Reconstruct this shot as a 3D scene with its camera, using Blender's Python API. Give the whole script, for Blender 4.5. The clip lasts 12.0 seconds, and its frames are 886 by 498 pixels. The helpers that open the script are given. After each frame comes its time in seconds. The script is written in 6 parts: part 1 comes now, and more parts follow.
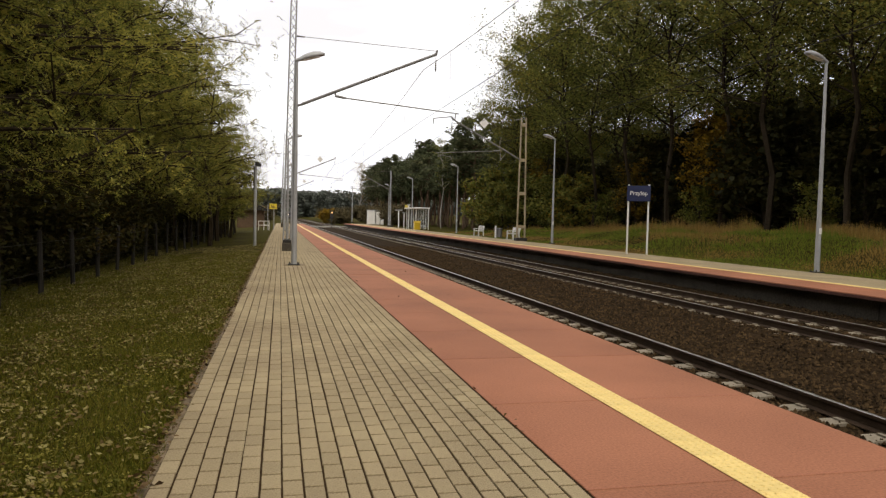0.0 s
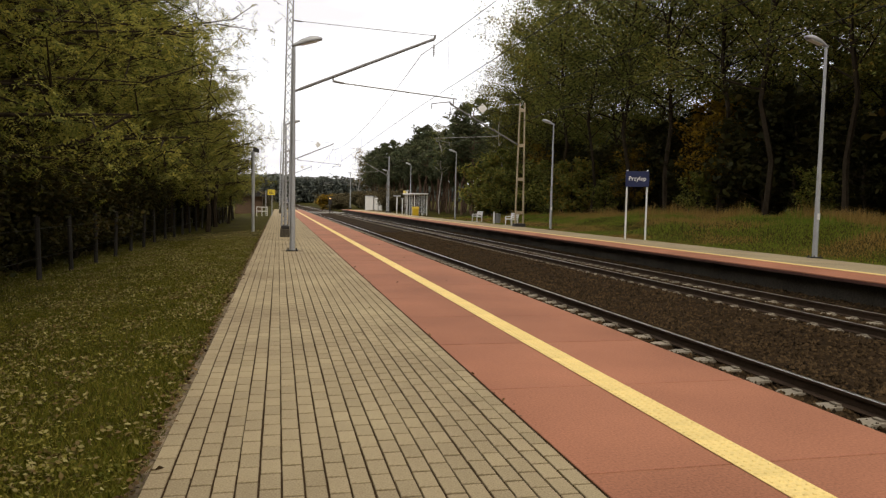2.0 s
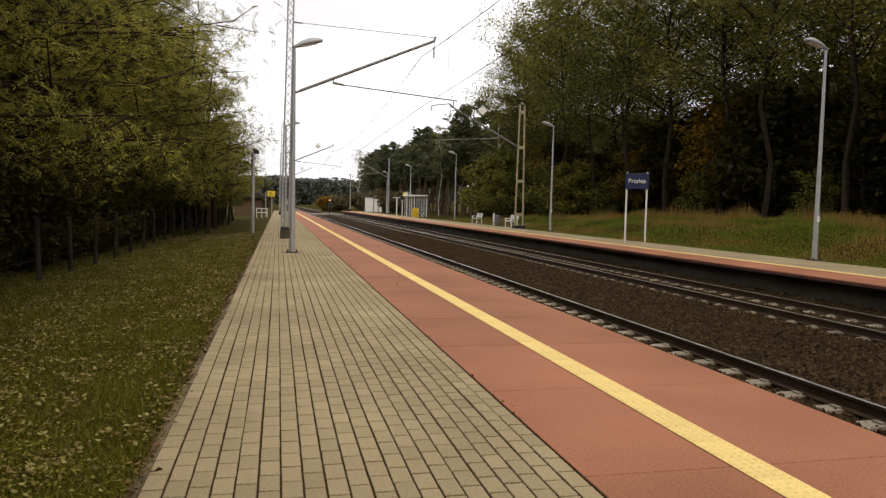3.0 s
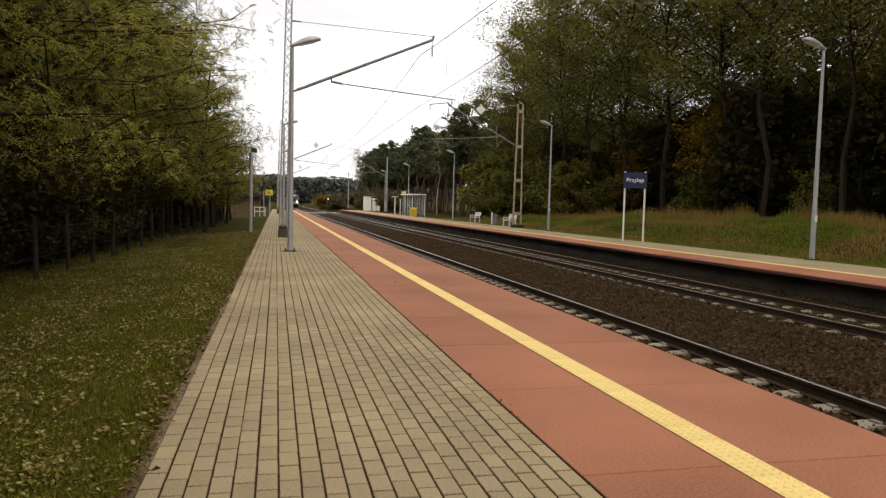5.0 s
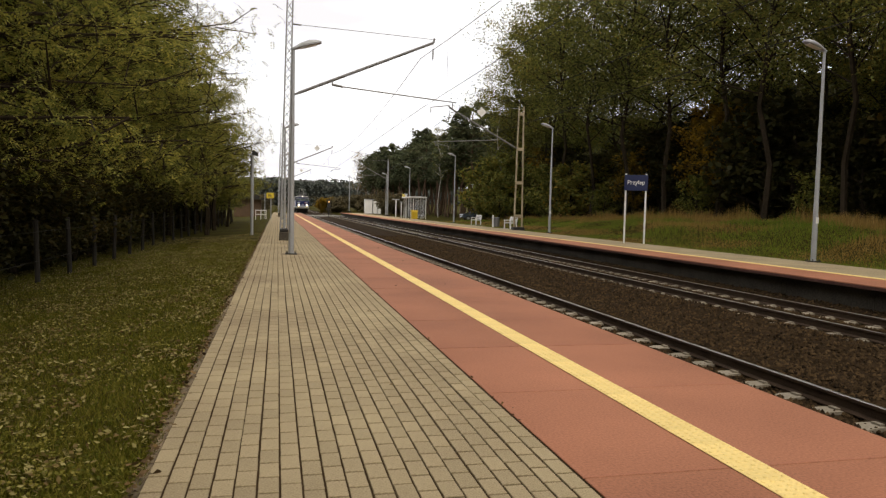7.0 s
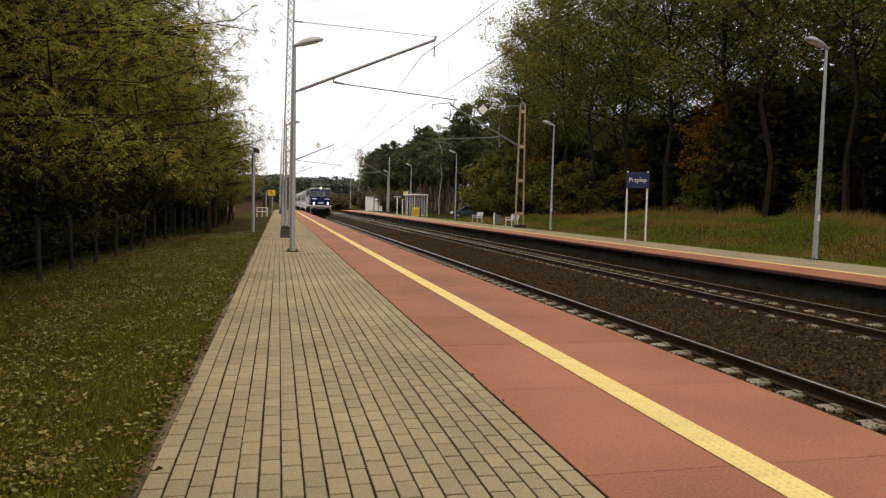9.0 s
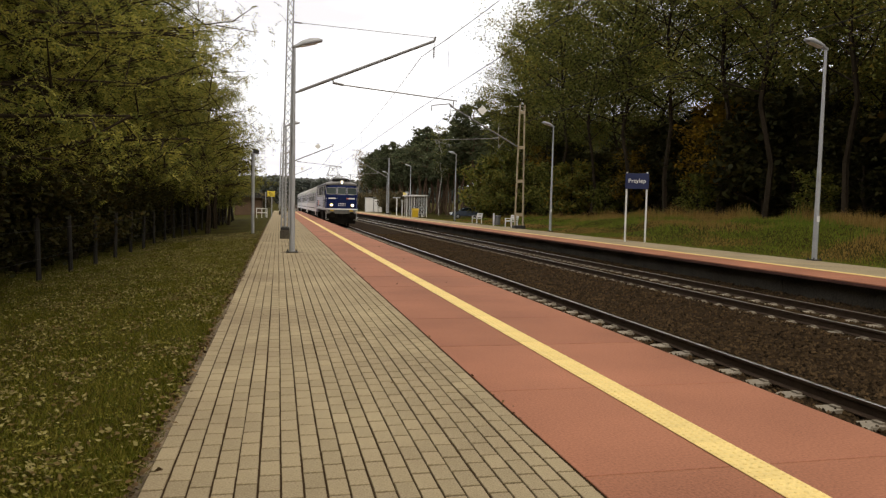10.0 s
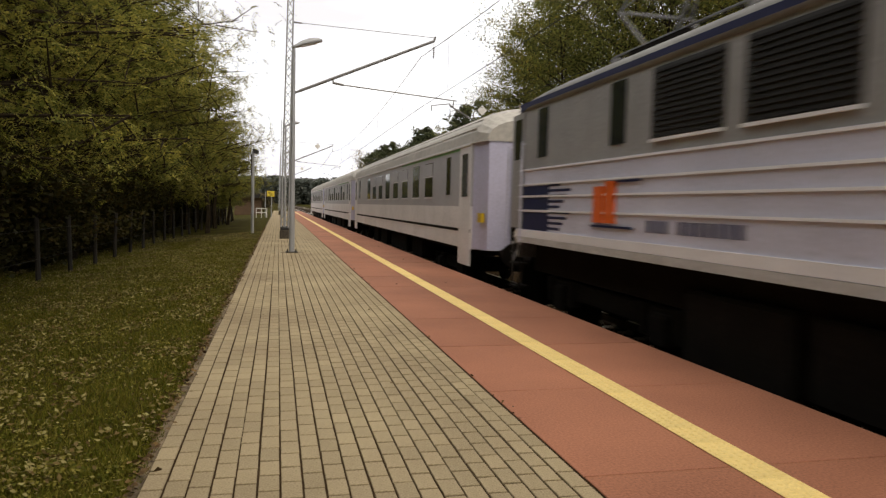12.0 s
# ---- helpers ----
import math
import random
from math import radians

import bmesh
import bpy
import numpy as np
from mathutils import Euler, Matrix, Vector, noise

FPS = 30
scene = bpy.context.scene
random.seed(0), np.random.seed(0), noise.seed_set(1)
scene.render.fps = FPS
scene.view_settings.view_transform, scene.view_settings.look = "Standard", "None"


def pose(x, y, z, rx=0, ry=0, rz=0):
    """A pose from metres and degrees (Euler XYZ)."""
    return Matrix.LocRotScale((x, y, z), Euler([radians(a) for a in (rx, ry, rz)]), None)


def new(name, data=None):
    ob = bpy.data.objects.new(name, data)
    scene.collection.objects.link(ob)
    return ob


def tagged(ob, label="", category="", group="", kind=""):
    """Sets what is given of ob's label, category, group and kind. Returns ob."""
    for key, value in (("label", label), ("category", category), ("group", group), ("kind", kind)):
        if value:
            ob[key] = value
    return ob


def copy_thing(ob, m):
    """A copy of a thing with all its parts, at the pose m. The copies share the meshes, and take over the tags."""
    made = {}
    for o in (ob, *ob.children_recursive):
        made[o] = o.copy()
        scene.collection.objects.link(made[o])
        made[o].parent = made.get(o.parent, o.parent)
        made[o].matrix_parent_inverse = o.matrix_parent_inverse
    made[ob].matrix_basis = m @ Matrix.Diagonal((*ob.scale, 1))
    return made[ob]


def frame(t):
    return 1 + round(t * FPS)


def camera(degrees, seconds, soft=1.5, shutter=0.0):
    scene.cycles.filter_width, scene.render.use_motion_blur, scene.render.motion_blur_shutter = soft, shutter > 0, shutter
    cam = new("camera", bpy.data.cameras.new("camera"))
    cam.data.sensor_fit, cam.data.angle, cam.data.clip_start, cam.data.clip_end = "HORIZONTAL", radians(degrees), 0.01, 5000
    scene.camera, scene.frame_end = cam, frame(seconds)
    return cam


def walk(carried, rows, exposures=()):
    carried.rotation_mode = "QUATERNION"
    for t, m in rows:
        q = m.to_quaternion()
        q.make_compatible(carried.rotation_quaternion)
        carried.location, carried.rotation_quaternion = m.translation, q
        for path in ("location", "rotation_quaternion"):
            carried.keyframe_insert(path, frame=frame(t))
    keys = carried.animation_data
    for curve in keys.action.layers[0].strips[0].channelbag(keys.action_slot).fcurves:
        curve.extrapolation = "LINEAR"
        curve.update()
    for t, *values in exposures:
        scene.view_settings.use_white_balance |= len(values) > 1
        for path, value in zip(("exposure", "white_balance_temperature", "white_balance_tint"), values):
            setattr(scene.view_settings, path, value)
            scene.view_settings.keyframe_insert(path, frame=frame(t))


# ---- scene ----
cam = camera(64.18, 12.0, soft=1.3, shutter=0.16)
walk(cam, [
    (0.0, pose(0, 0, 1.46, 87.554, -1.343, -12.962)),
    (0.5, pose(0, 0, 1.46, 87.045, -1.554, -12.888)),
    (1.0, pose(0, 0, 1.46, 87.056, -1.482, -12.939)),
    (1.5, pose(0, 0, 1.46, 86.553, -1.631, -13.109)),
    (2.0, pose(0, 0, 1.46, 86.405, -1.282, -13.094)),
    (2.5, pose(0, 0, 1.46, 86.556, -1.459, -13.090)),
    (3.0, pose(0, 0, 1.46, 86.549, -1.394, -13.106)),
    (5.0, pose(0, 0, 1.46, 86.473, -1.472, -13.257)),
    (5.5, pose(0, 0, 1.46, 86.276, -1.342, -13.272)),
    (6.0, pose(0, 0, 1.46, 86.416, -1.364, -13.280)),
    (6.5, pose(0, 0, 1.46, 86.472, -1.410, -13.241)),
    (7.0, pose(0, 0, 1.46, 86.689, -1.359, -13.179)),
    (9.0, pose(0, 0, 1.46, 86.476, -1.402, -13.077)),
    (9.5, pose(0, 0, 1.46, 86.544, -1.414, -13.101)),
    (10.0, pose(0, 0, 1.46, 86.551, -1.382, -13.110)),
    (10.5, pose(0, 0, 1.46, 86.563, -1.358, -13.133)),
    (11.0, pose(0, 0, 1.46, 86.559, -1.425, -13.134)),
    (11.5, pose(0, 0, 1.46, 86.559, -1.425, -13.134)),
    (12.0, pose(0, 0, 1.46, 86.559, -1.425, -13.134)),
], exposures=[(0.0, 0.06, 8100, 10), (12.0, 0.06, 8100, 10)])

# ---- light: an overcast autumn day ----
SUN_EL, SUN_ROT = radians(56), radians(200)
world = bpy.data.worlds.new("overcast_sky")
scene.world = world
world.use_nodes = True
wt = world.node_tree
wt.nodes.clear()
w_out = wt.nodes.new("ShaderNodeOutputWorld")
w_bg = wt.nodes.new("ShaderNodeBackground")
w_sky = wt.nodes.new("ShaderNodeTexSky")
w_sky.sky_type, w_sky.sun_disc, w_sky.sun_elevation, w_sky.sun_rotation = "NISHITA", False, SUN_EL, SUN_ROT
w_sky.dust_density = 3.0
w_tc = wt.nodes.new("ShaderNodeTexCoord")
w_map = wt.nodes.new("ShaderNodeMapping")
w_map.inputs["Scale"].default_value = (1.2, 1.2, 5.0)
w_noise = wt.nodes.new("ShaderNodeTexNoise")
w_noise.inputs["Scale"].default_value, w_noise.inputs["Detail"].default_value = 2.2, 5.0
w_ramp = wt.nodes.new("ShaderNodeValToRGB")
w_ramp.color_ramp.elements[0].position, w_ramp.color_ramp.elements[0].color = 0.34, (7.2, 7.85, 9.5, 1)
w_ramp.color_ramp.elements[1].position, w_ramp.color_ramp.elements[1].color = 0.62, (10.3, 11.1, 12.9, 1)
w_mix = wt.nodes.new("ShaderNodeMix")
w_mix.data_type = "RGBA"
w_mix.inputs["Factor"].default_value = 0.93
w_bg.inputs["Strength"].default_value = 0.126
wt.links.new(w_tc.outputs["Generated"], w_map.inputs["Vector"])
wt.links.new(w_map.outputs["Vector"], w_noise.inputs["Vector"])
wt.links.new(w_noise.outputs["Fac"], w_ramp.inputs["Fac"])
wt.links.new(w_sky.outputs["Color"], w_mix.inputs[6])
wt.links.new(w_ramp.outputs["Color"], w_mix.inputs[7])
wt.links.new(w_mix.outputs[2], w_bg.inputs["Color"])
wt.links.new(w_bg.outputs["Background"], w_out.inputs["Surface"])

sun = new("sun", bpy.data.lights.new("sun", "SUN"))
sun.data.energy, sun.data.angle, sun.data.color = 1.25, radians(40), (1.0, 0.92, 0.80)
sun.matrix_world = pose(0, 0, 60, 34, 0, 20)


# ---- materials ----
def mat(name, base, rough=0.8, metal=0.0, dark=0.7, light=1.25, big=1.5, fine=40.0, bump=0.15, tint=None, spread=0.0, spec=0.4, island=0.0, coat=0.0, placed=False):
    """A surface that varies at two scales; spread varies it from piece to piece."""
    m = bpy.data.materials.new(name)
    m.use_nodes = True
    t = m.node_tree
    b = t.nodes["Principled BSDF"]
    b.inputs["Roughness"].default_value, b.inputs["Metallic"].default_value = rough, metal
    b.inputs["Specular IOR Level"].default_value = spec
    b.inputs["Coat Weight"].default_value = coat
    tc = t.nodes.new("ShaderNodeTexCoord")
    n1, n2 = t.nodes.new("ShaderNodeTexNoise"), t.nodes.new("ShaderNodeTexNoise")
    n1.inputs["Scale"].default_value, n1.inputs["Detail"].default_value = big, 4
    n2.inputs["Scale"].default_value, n2.inputs["Detail"].default_value = fine, 3
    add = t.nodes.new("ShaderNodeMath")
    add.operation, add.use_clamp = "MULTIPLY_ADD", True
    add.inputs[1].default_value = 0.45
    mul = t.nodes.new("ShaderNodeMath")
    mul.operation = "MULTIPLY"
    mul.inputs[1].default_value = 0.55
    ramp = t.nodes.new("ShaderNodeValToRGB")
    tint = tint or base
    e = ramp.color_ramp.elements
    e[0].position, e[1].position = 0.30, 0.70
    e[0].color = (*[min(1, c * dark) for c in tint], 1)
    e[1].color = (*[min(1, c * light) for c in base], 1)
    where = t.nodes.new("ShaderNodeNewGeometry").outputs["Position"]
    t.links.new(where if placed else tc.outputs["Object"], n1.inputs["Vector"])
    t.links.new(tc.outputs["Object"], n2.inputs["Vector"])
    t.links.new(n2.outputs["Fac"], mul.inputs[0])
    t.links.new(n1.outputs["Fac"], add.inputs[0])
    t.links.new(mul.outputs[0], add.inputs[2])
    t.links.new(add.outputs[0], ramp.inputs["Fac"])
    col = ramp.outputs["Color"]
    if spread or island:
        src = t.nodes.new("ShaderNodeNewGeometry").outputs["Random Per Island"] if island else t.nodes.new("ShaderNodeObjectInfo").outputs["Random"]
        k = island or spread
        ma = t.nodes.new("ShaderNodeMath")
        ma.operation = "MULTIPLY_ADD"
        ma.inputs[1].default_value, ma.inputs[2].default_value = 2 * k, 1 - k
        t.links.new(src, ma.inputs[0])
        hsv = t.nodes.new("ShaderNodeHueSaturation")
        t.links.new(ma.outputs[0], hsv.inputs["Value"])
        t.links.new(col, hsv.inputs["Color"])
        col = hsv.outputs["Color"]
    t.links.new(col, b.inputs["Base Color"])
    if bump:
        bp = t.nodes.new("ShaderNodeBump")
        bp.inputs["Strength"].default_value, bp.inputs["Distance"].default_value = bump, 0.01
        t.links.new(n2.outputs["Fac"], bp.inputs["Height"])
        t.links.new(bp.outputs["Normal"], b.inputs["Normal"])
    return m


def leaf_mat(name, cols, thin=0.35):
    """Leaves: the colour differs from leaf to leaf, and a little light passes through."""
    m = bpy.data.materials.new(name)
    m.use_nodes = True
    t = m.node_tree
    b = t.nodes["Principled BSDF"]
    b.inputs["Roughness"].default_value = 0.65
    b.inputs["Specular IOR Level"].default_value = 0.1
    geo = t.nodes.new("ShaderNodeNewGeometry")
    info = t.nodes.new("ShaderNodeObjectInfo")
    ma = t.nodes.new("ShaderNodeMath")
    ma.operation = "MULTIPLY_ADD"
    ma.inputs[1].default_value = 0.35
    sc = t.nodes.new("ShaderNodeMath")
    sc.operation = "MULTIPLY"
    sc.inputs[1].default_value = 0.65
    t.links.new(geo.outputs["Random Per Island"], sc.inputs[0])
    t.links.new(info.outputs["Random"], ma.inputs[0])
    t.links.new(sc.outputs[0], ma.inputs[2])
    ramp = t.nodes.new("ShaderNodeValToRGB")
    while len(ramp.color_ramp.elements) < len(cols):
        ramp.color_ramp.elements.new(0.5)
    for i, c in enumerate(cols):
        ramp.color_ramp.elements[i].position = i / (len(cols) - 1)
        ramp.color_ramp.elements[i].color = (*c, 1)
    t.links.new(ma.outputs[0], ramp.inputs["Fac"])
    t.links.new(ramp.outputs["Color"], b.inputs["Base Color"])
    tr = t.nodes.new("ShaderNodeBsdfTranslucent")
    t.links.new(ramp.outputs["Color"], tr.inputs["Color"])
    mx = t.nodes.new("ShaderNodeMixShader")
    mx.inputs[0].default_value = thin
    t.links.new(b.outputs[0], mx.inputs[1])
    t.links.new(tr.outputs[0], mx.inputs[2])
    t.links.new(mx.outputs[0], t.nodes["Material Output"].inputs["Surface"])
    return m


def glow_mat(name, col, strength):
    m = bpy.data.materials.new(name)
    m.use_nodes = True
    b = m.node_tree.nodes["Principled BSDF"]
    b.inputs["Base Color"].default_value = (*col, 1)
    b.inputs["Emission Color"].default_value = (*col, 1)
    b.inputs["Emission Strength"].default_value = strength
    return m


def glass_mat(name, col, rough=0.06, spec=0.8):
    m = mat(name, col, rough, 0, 0.8, 1.2, 0.8, 6, 0, spec=spec)
    return m


M_PAVER = mat("paver_concrete", (0.345, 0.287, 0.178), 0.9, tint=(0.33, 0.25, 0.16), dark=0.58, light=1.26, big=0.6, fine=90, bump=0.3, spread=0.09, placed=True, spec=0.2)
M_PAVER_FAR = mat("paver_concrete_field", (0.345, 0.287, 0.178), 0.9, tint=(0.33, 0.25, 0.16), dark=0.58, light=1.26, big=0.6, fine=90, bump=0.3, island=0.09, placed=True, spec=0.2)
M_JOINT = mat("joint_sand", (0.045, 0.028, 0.015), 0.95, big=4, fine=120, spec=0.05)
M_RED = mat("red_concrete", (0.35, 0.143, 0.084), 0.82, dark=0.55, light=1.26, big=0.55, fine=60, bump=0.05, spread=0.08, placed=True, spec=0.25)
M_YELLOW = mat("tactile_yellow", (0.76, 0.58, 0.23), 0.7, dark=0.82, light=1.12, big=2, fine=60, bump=0.1, spread=0.05)
M_CONC = mat("concrete", (0.26, 0.25, 0.22), 0.9, dark=0.6, light=1.2, big=1.2, fine=30, bump=0.3)
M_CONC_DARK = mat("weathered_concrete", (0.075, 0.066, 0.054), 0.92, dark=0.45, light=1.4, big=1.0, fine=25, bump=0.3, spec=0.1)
M_KERB = mat("soiled_kerb_concrete", (0.20, 0.155, 0.105), 0.92, dark=0.35, light=1.25, big=3.0, fine=30, bump=0.3, spread=0.3, spec=0.1)
M_SLEEPER = mat("sleeper_concrete", (0.27, 0.235, 0.18), 0.9, dark=0.45, light=1.2, big=2.5, fine=30, bump=0.3, spread=0.2)
M_BALLAST = mat("ballast_bed", (0.026, 0.016, 0.008), 0.97, dark=0.3, light=1.6, big=2.2, fine=28, bump=1.0, spec=0.04)
M_STONE = mat("ballast_stone", (0.044, 0.028, 0.014), 0.92, dark=0.5, light=1.6, big=3, fine=60, bump=0.3, island=0.75, spec=0.08)
M_RUST = mat("rail_rust", (0.055, 0.035, 0.022), 0.8, 0.1, dark=0.5, light=1.4, big=5, fine=60, spec=0.15)
M_RAILTOP = mat("rail_polished", (0.62, 0.60, 0.58), 0.28, 1.0, dark=0.8, light=1.1, big=3, fine=80, bump=0.02)
M_GALV = mat("galvanised_steel", (0.36, 0.375, 0.39), 0.55, 0.25, dark=0.75, light=1.15, big=2, fine=40, bump=0.05)
M_GALV_DARK = mat("grey_steel", (0.20, 0.20, 0.20), 0.6, 0.4, dark=0.7, light=1.2, big=2, fine=30, bump=0.05)
M_OLIVE = mat("weathered_mast_paint", (0.40, 0.33, 0.22), 0.7, 0.1, dark=0.6, light=1.2, big=1.5, fine=30, bump=0.1)
M_BLACK = mat("black_paint", (0.018, 0.017, 0.016), 0.6, dark=0.6, light=1.5)
M_WIRE = mat("wire", (0.035, 0.033, 0.03), 0.7, 0.2, spec=0.1)
M_WHITE = mat("white_paint", (0.74, 0.74, 0.72), 0.5, dark=0.85, light=1.06, big=1, fine=20, bump=0.03)
M_SIGNBLUE = mat("sign_blue", (0.006, 0.013, 0.06), 0.35, dark=0.9, light=1.1, bump=0)
M_SIGNYEL = mat("sign_yellow", (0.72, 0.56, 0.06), 0.5, dark=0.9, light=1.08, bump=0)
M_BARK = mat("bark", (0.036, 0.027, 0.018), 0.97, dark=0.5, light=1.5, big=3, fine=20, bump=0.8, spec=0.04)
M_BARK_PINE = mat("pine_bark", (0.13, 0.085, 0.058), 0.95, dark=0.45, light=1.4, big=2, fine=14, bump=0.8, spec=0.05)
M_BIRCH = mat("birch_bark", (0.5, 0.47, 0.43), 0.85, dark=0.3, light=1.2, big=6, fine=12, bump=0.4)
M_LEAF_L = leaf_mat("leaf_robinia", [(0.036, 0.046, 0.012), (0.115, 0.132, 0.030), (0.22, 0.225, 0.052), (0.34, 0.31, 0.075), (0.46, 0.39, 0.085)], 0.5)
M_LEAF_R = leaf_mat("leaf_oak", [(0.028, 0.035, 0.010), (0.080, 0.092, 0.023), (0.16, 0.17, 0.042), (0.24, 0.225, 0.054), (0.28, 0.18, 0.030)], 0.5)
# Shade of the wood's interior is put into these dark leaf colours.
M_LEAF_SHADE = leaf_mat("leaf_painted_shade", [(0.018, 0.020, 0.007), (0.034, 0.034, 0.010), (0.052, 0.044, 0.012), (0.085, 0.052, 0.012)], 0.2)
M_LEAF_Y = leaf_mat("leaf_autumn", [(0.07, 0.06, 0.012), (0.15, 0.10, 0.016), (0.26, 0.16, 0.02), (0.34, 0.19, 0.02)])
M_LEAF_P = leaf_mat("pine_needles", [(0.045, 0.058, 0.030), (0.085, 0.10, 0.050), (0.14, 0.145, 0.072)], 0.3)
# Distance haze is mixed into these pale grey-green leaf colours.
M_HAZED_WOOD = leaf_mat("far_wood", [(0.075, 0.088, 0.080), (0.11, 0.125, 0.105), (0.16, 0.155, 0.125)], 0.15)
M_LITTER = leaf_mat("fallen_leaf", [(0.05, 0.034, 0.014), (0.15, 0.11, 0.04), (0.30, 0.27, 0.11), (0.12, 0.07, 0.025), (0.54, 0.50, 0.28)], 0.1)
M_GRASSBLADE = leaf_mat("grass_blade", [(0.034, 0.044, 0.005), (0.076, 0.088, 0.009), (0.14, 0.13, 0.018), (0.23, 0.18, 0.05)], 0.25)


# ---- helpers ----
def mesh_object(name, verts, faces, material, parent=None, label=""):
    me = bpy.data.meshes.new(name)
    me.from_pydata([tuple(p) for p in verts], [], faces)
    me.materials.append(material)
    ob = new(name, me)
    if parent:
        ob.parent = parent
    if label:
        ob["label"] = label
    return ob


def part(name, bm, material, parent=None, label="", smooth=False):
    me = bpy.data.meshes.new(name)
    bmesh.ops.recalc_face_normals(bm, faces=bm.faces)
    if smooth:
        for f in bm.faces:
            f.smooth = True
    bm.to_mesh(me)
    bm.free()
    me.materials.append(material)
    ob = new(name, me)
    if parent:
        ob.parent = parent
    if label:
        ob["label"] = label
    return ob


def same(name, other, parent, m):
    """Another piece on the mesh of other."""
    ob = new(name, other.data)
    ob.parent = parent
    ob.matrix_basis = m
    return ob


def thing(name, m, label, category, group="", kind=""):
    ob = new(name)
    ob.empty_display_size = 0.2
    ob.matrix_basis = m
    return tagged(ob, label, category, group, kind)


def box(bm, x0, x1, y0, y1, z0, z1, bevel=0.0):
    r = bmesh.ops.create_cube(bm, size=1.0, matrix=Matrix.Translation(((x0 + x1) / 2, (y0 + y1) / 2, (z0 + z1) / 2)) @ Matrix.Diagonal((x1 - x0, y1 - y0, z1 - z0, 1)))
    if bevel:
        es = list({e for v in r["verts"] for e in v.link_edges})
        bmesh.ops.bevel(bm, geom=es, offset=bevel, segments=1, affect="EDGES")
    return bm


def tube(bm, a, b, r0, r1=None, seg=8, cap=True):
    a, b = Vector(a), Vector(b)
    r1 = r0 if r1 is None else r1
    d = b - a
    q = d.to_track_quat("Z", "Y").to_matrix().to_4x4()
    bmesh.ops.create_cone(bm, cap_ends=cap, segments=seg, radius1=r0, radius2=max(r1, 0.0005), depth=d.length, matrix=Matrix.Translation((a + b) / 2) @ q)
    return bm


def ball(bm, c, r, scale=(1, 1, 1), u=12, v=8):
    bmesh.ops.create_uvsphere(bm, u_segments=u, v_segments=v, radius=r, matrix=Matrix.Translation(c) @ Matrix.Diagonal((*scale, 1)))
    return bm


def prism(bm, outline, axis, lo, hi):
    """A closed outline of 2D points drawn out along an axis: x takes (y, z), y takes (x, z), z takes (x, y)."""
    def put(p, d):
        return {"x": (d, p[0], p[1]), "y": (p[0], d, p[1]), "z": (p[0], p[1], d)}[axis]
    a = [bm.verts.new(put(p, lo)) for p in outline]
    b = [bm.verts.new(put(p, hi)) for p in outline]
    n = len(outline)
    bm.faces.new(a)
    bm.faces.new(list(reversed(b)))
    for i in range(n):
        bm.faces.new((a[i], a[(i + 1) % n], b[(i + 1) % n], b[i]))
    return bm


def fresh():
    return bmesh.new()


# ---- plan, in metres: y runs along the line, z = 0 is the platform's top ----
RAIL_Z = -0.583
RAISE_2 = 0.04
TRACK_1, TRACK_2 = 5.64, 11.08
PLAT_L, PAVE_R, STRIP_0, STRIP_1, EDGE_1 = -0.66, 1.636, 2.566, 2.803, 3.96
EDGE_2, BACK_2 = 12.62, 16.9
PLAT_0, PLAT_END = -14.0, 128.0


# ---- ground ----
def ground_height(x, y):
    if x < -0.7:
        return -0.05 - 0.07 * max(0, min(4, -x - 0.9)) - 0.02 * max(0, min(30, -x - 6))
    if x < 3.85:
        return -0.5
    if x < 13.1:
        return -0.98
    if x < BACK_2:
        return -0.5
    up = max(0, min(1, (x - 17.6) / 6.0))
    up = up * up * (3 - 2 * up)
    fade = max(0.0, min(1.0, (80 - y) / 40))
    hill = max(0, min(1, (y - 260) / 400))
    return -0.06 + up * (1.15 * fade) + 6 * hill * hill * max(0, min(1, (x - 20) / 60))


def swell(x, y):
    """Gentle unevenness of the turf, fading out at the paving."""
    away = max(0.0, min(1.0, (-x - 0.95) / 2.0 if x < 5 else (x - 17.2) / 2.0))
    near = max(0.0, min(1.0, (200 - y) / 40)) if abs(x) < 60 else 0.0
    bank = 0.22 * noise.noise((x * 0.5, y * 0.28, 9)) * max(0.0, min(1.0, (x - 18.2) / 2.5)) if x > 5 else 0.0
    return (0.10 * noise.noise((x * 0.21, y * 0.21, 4)) + bank) * away * near


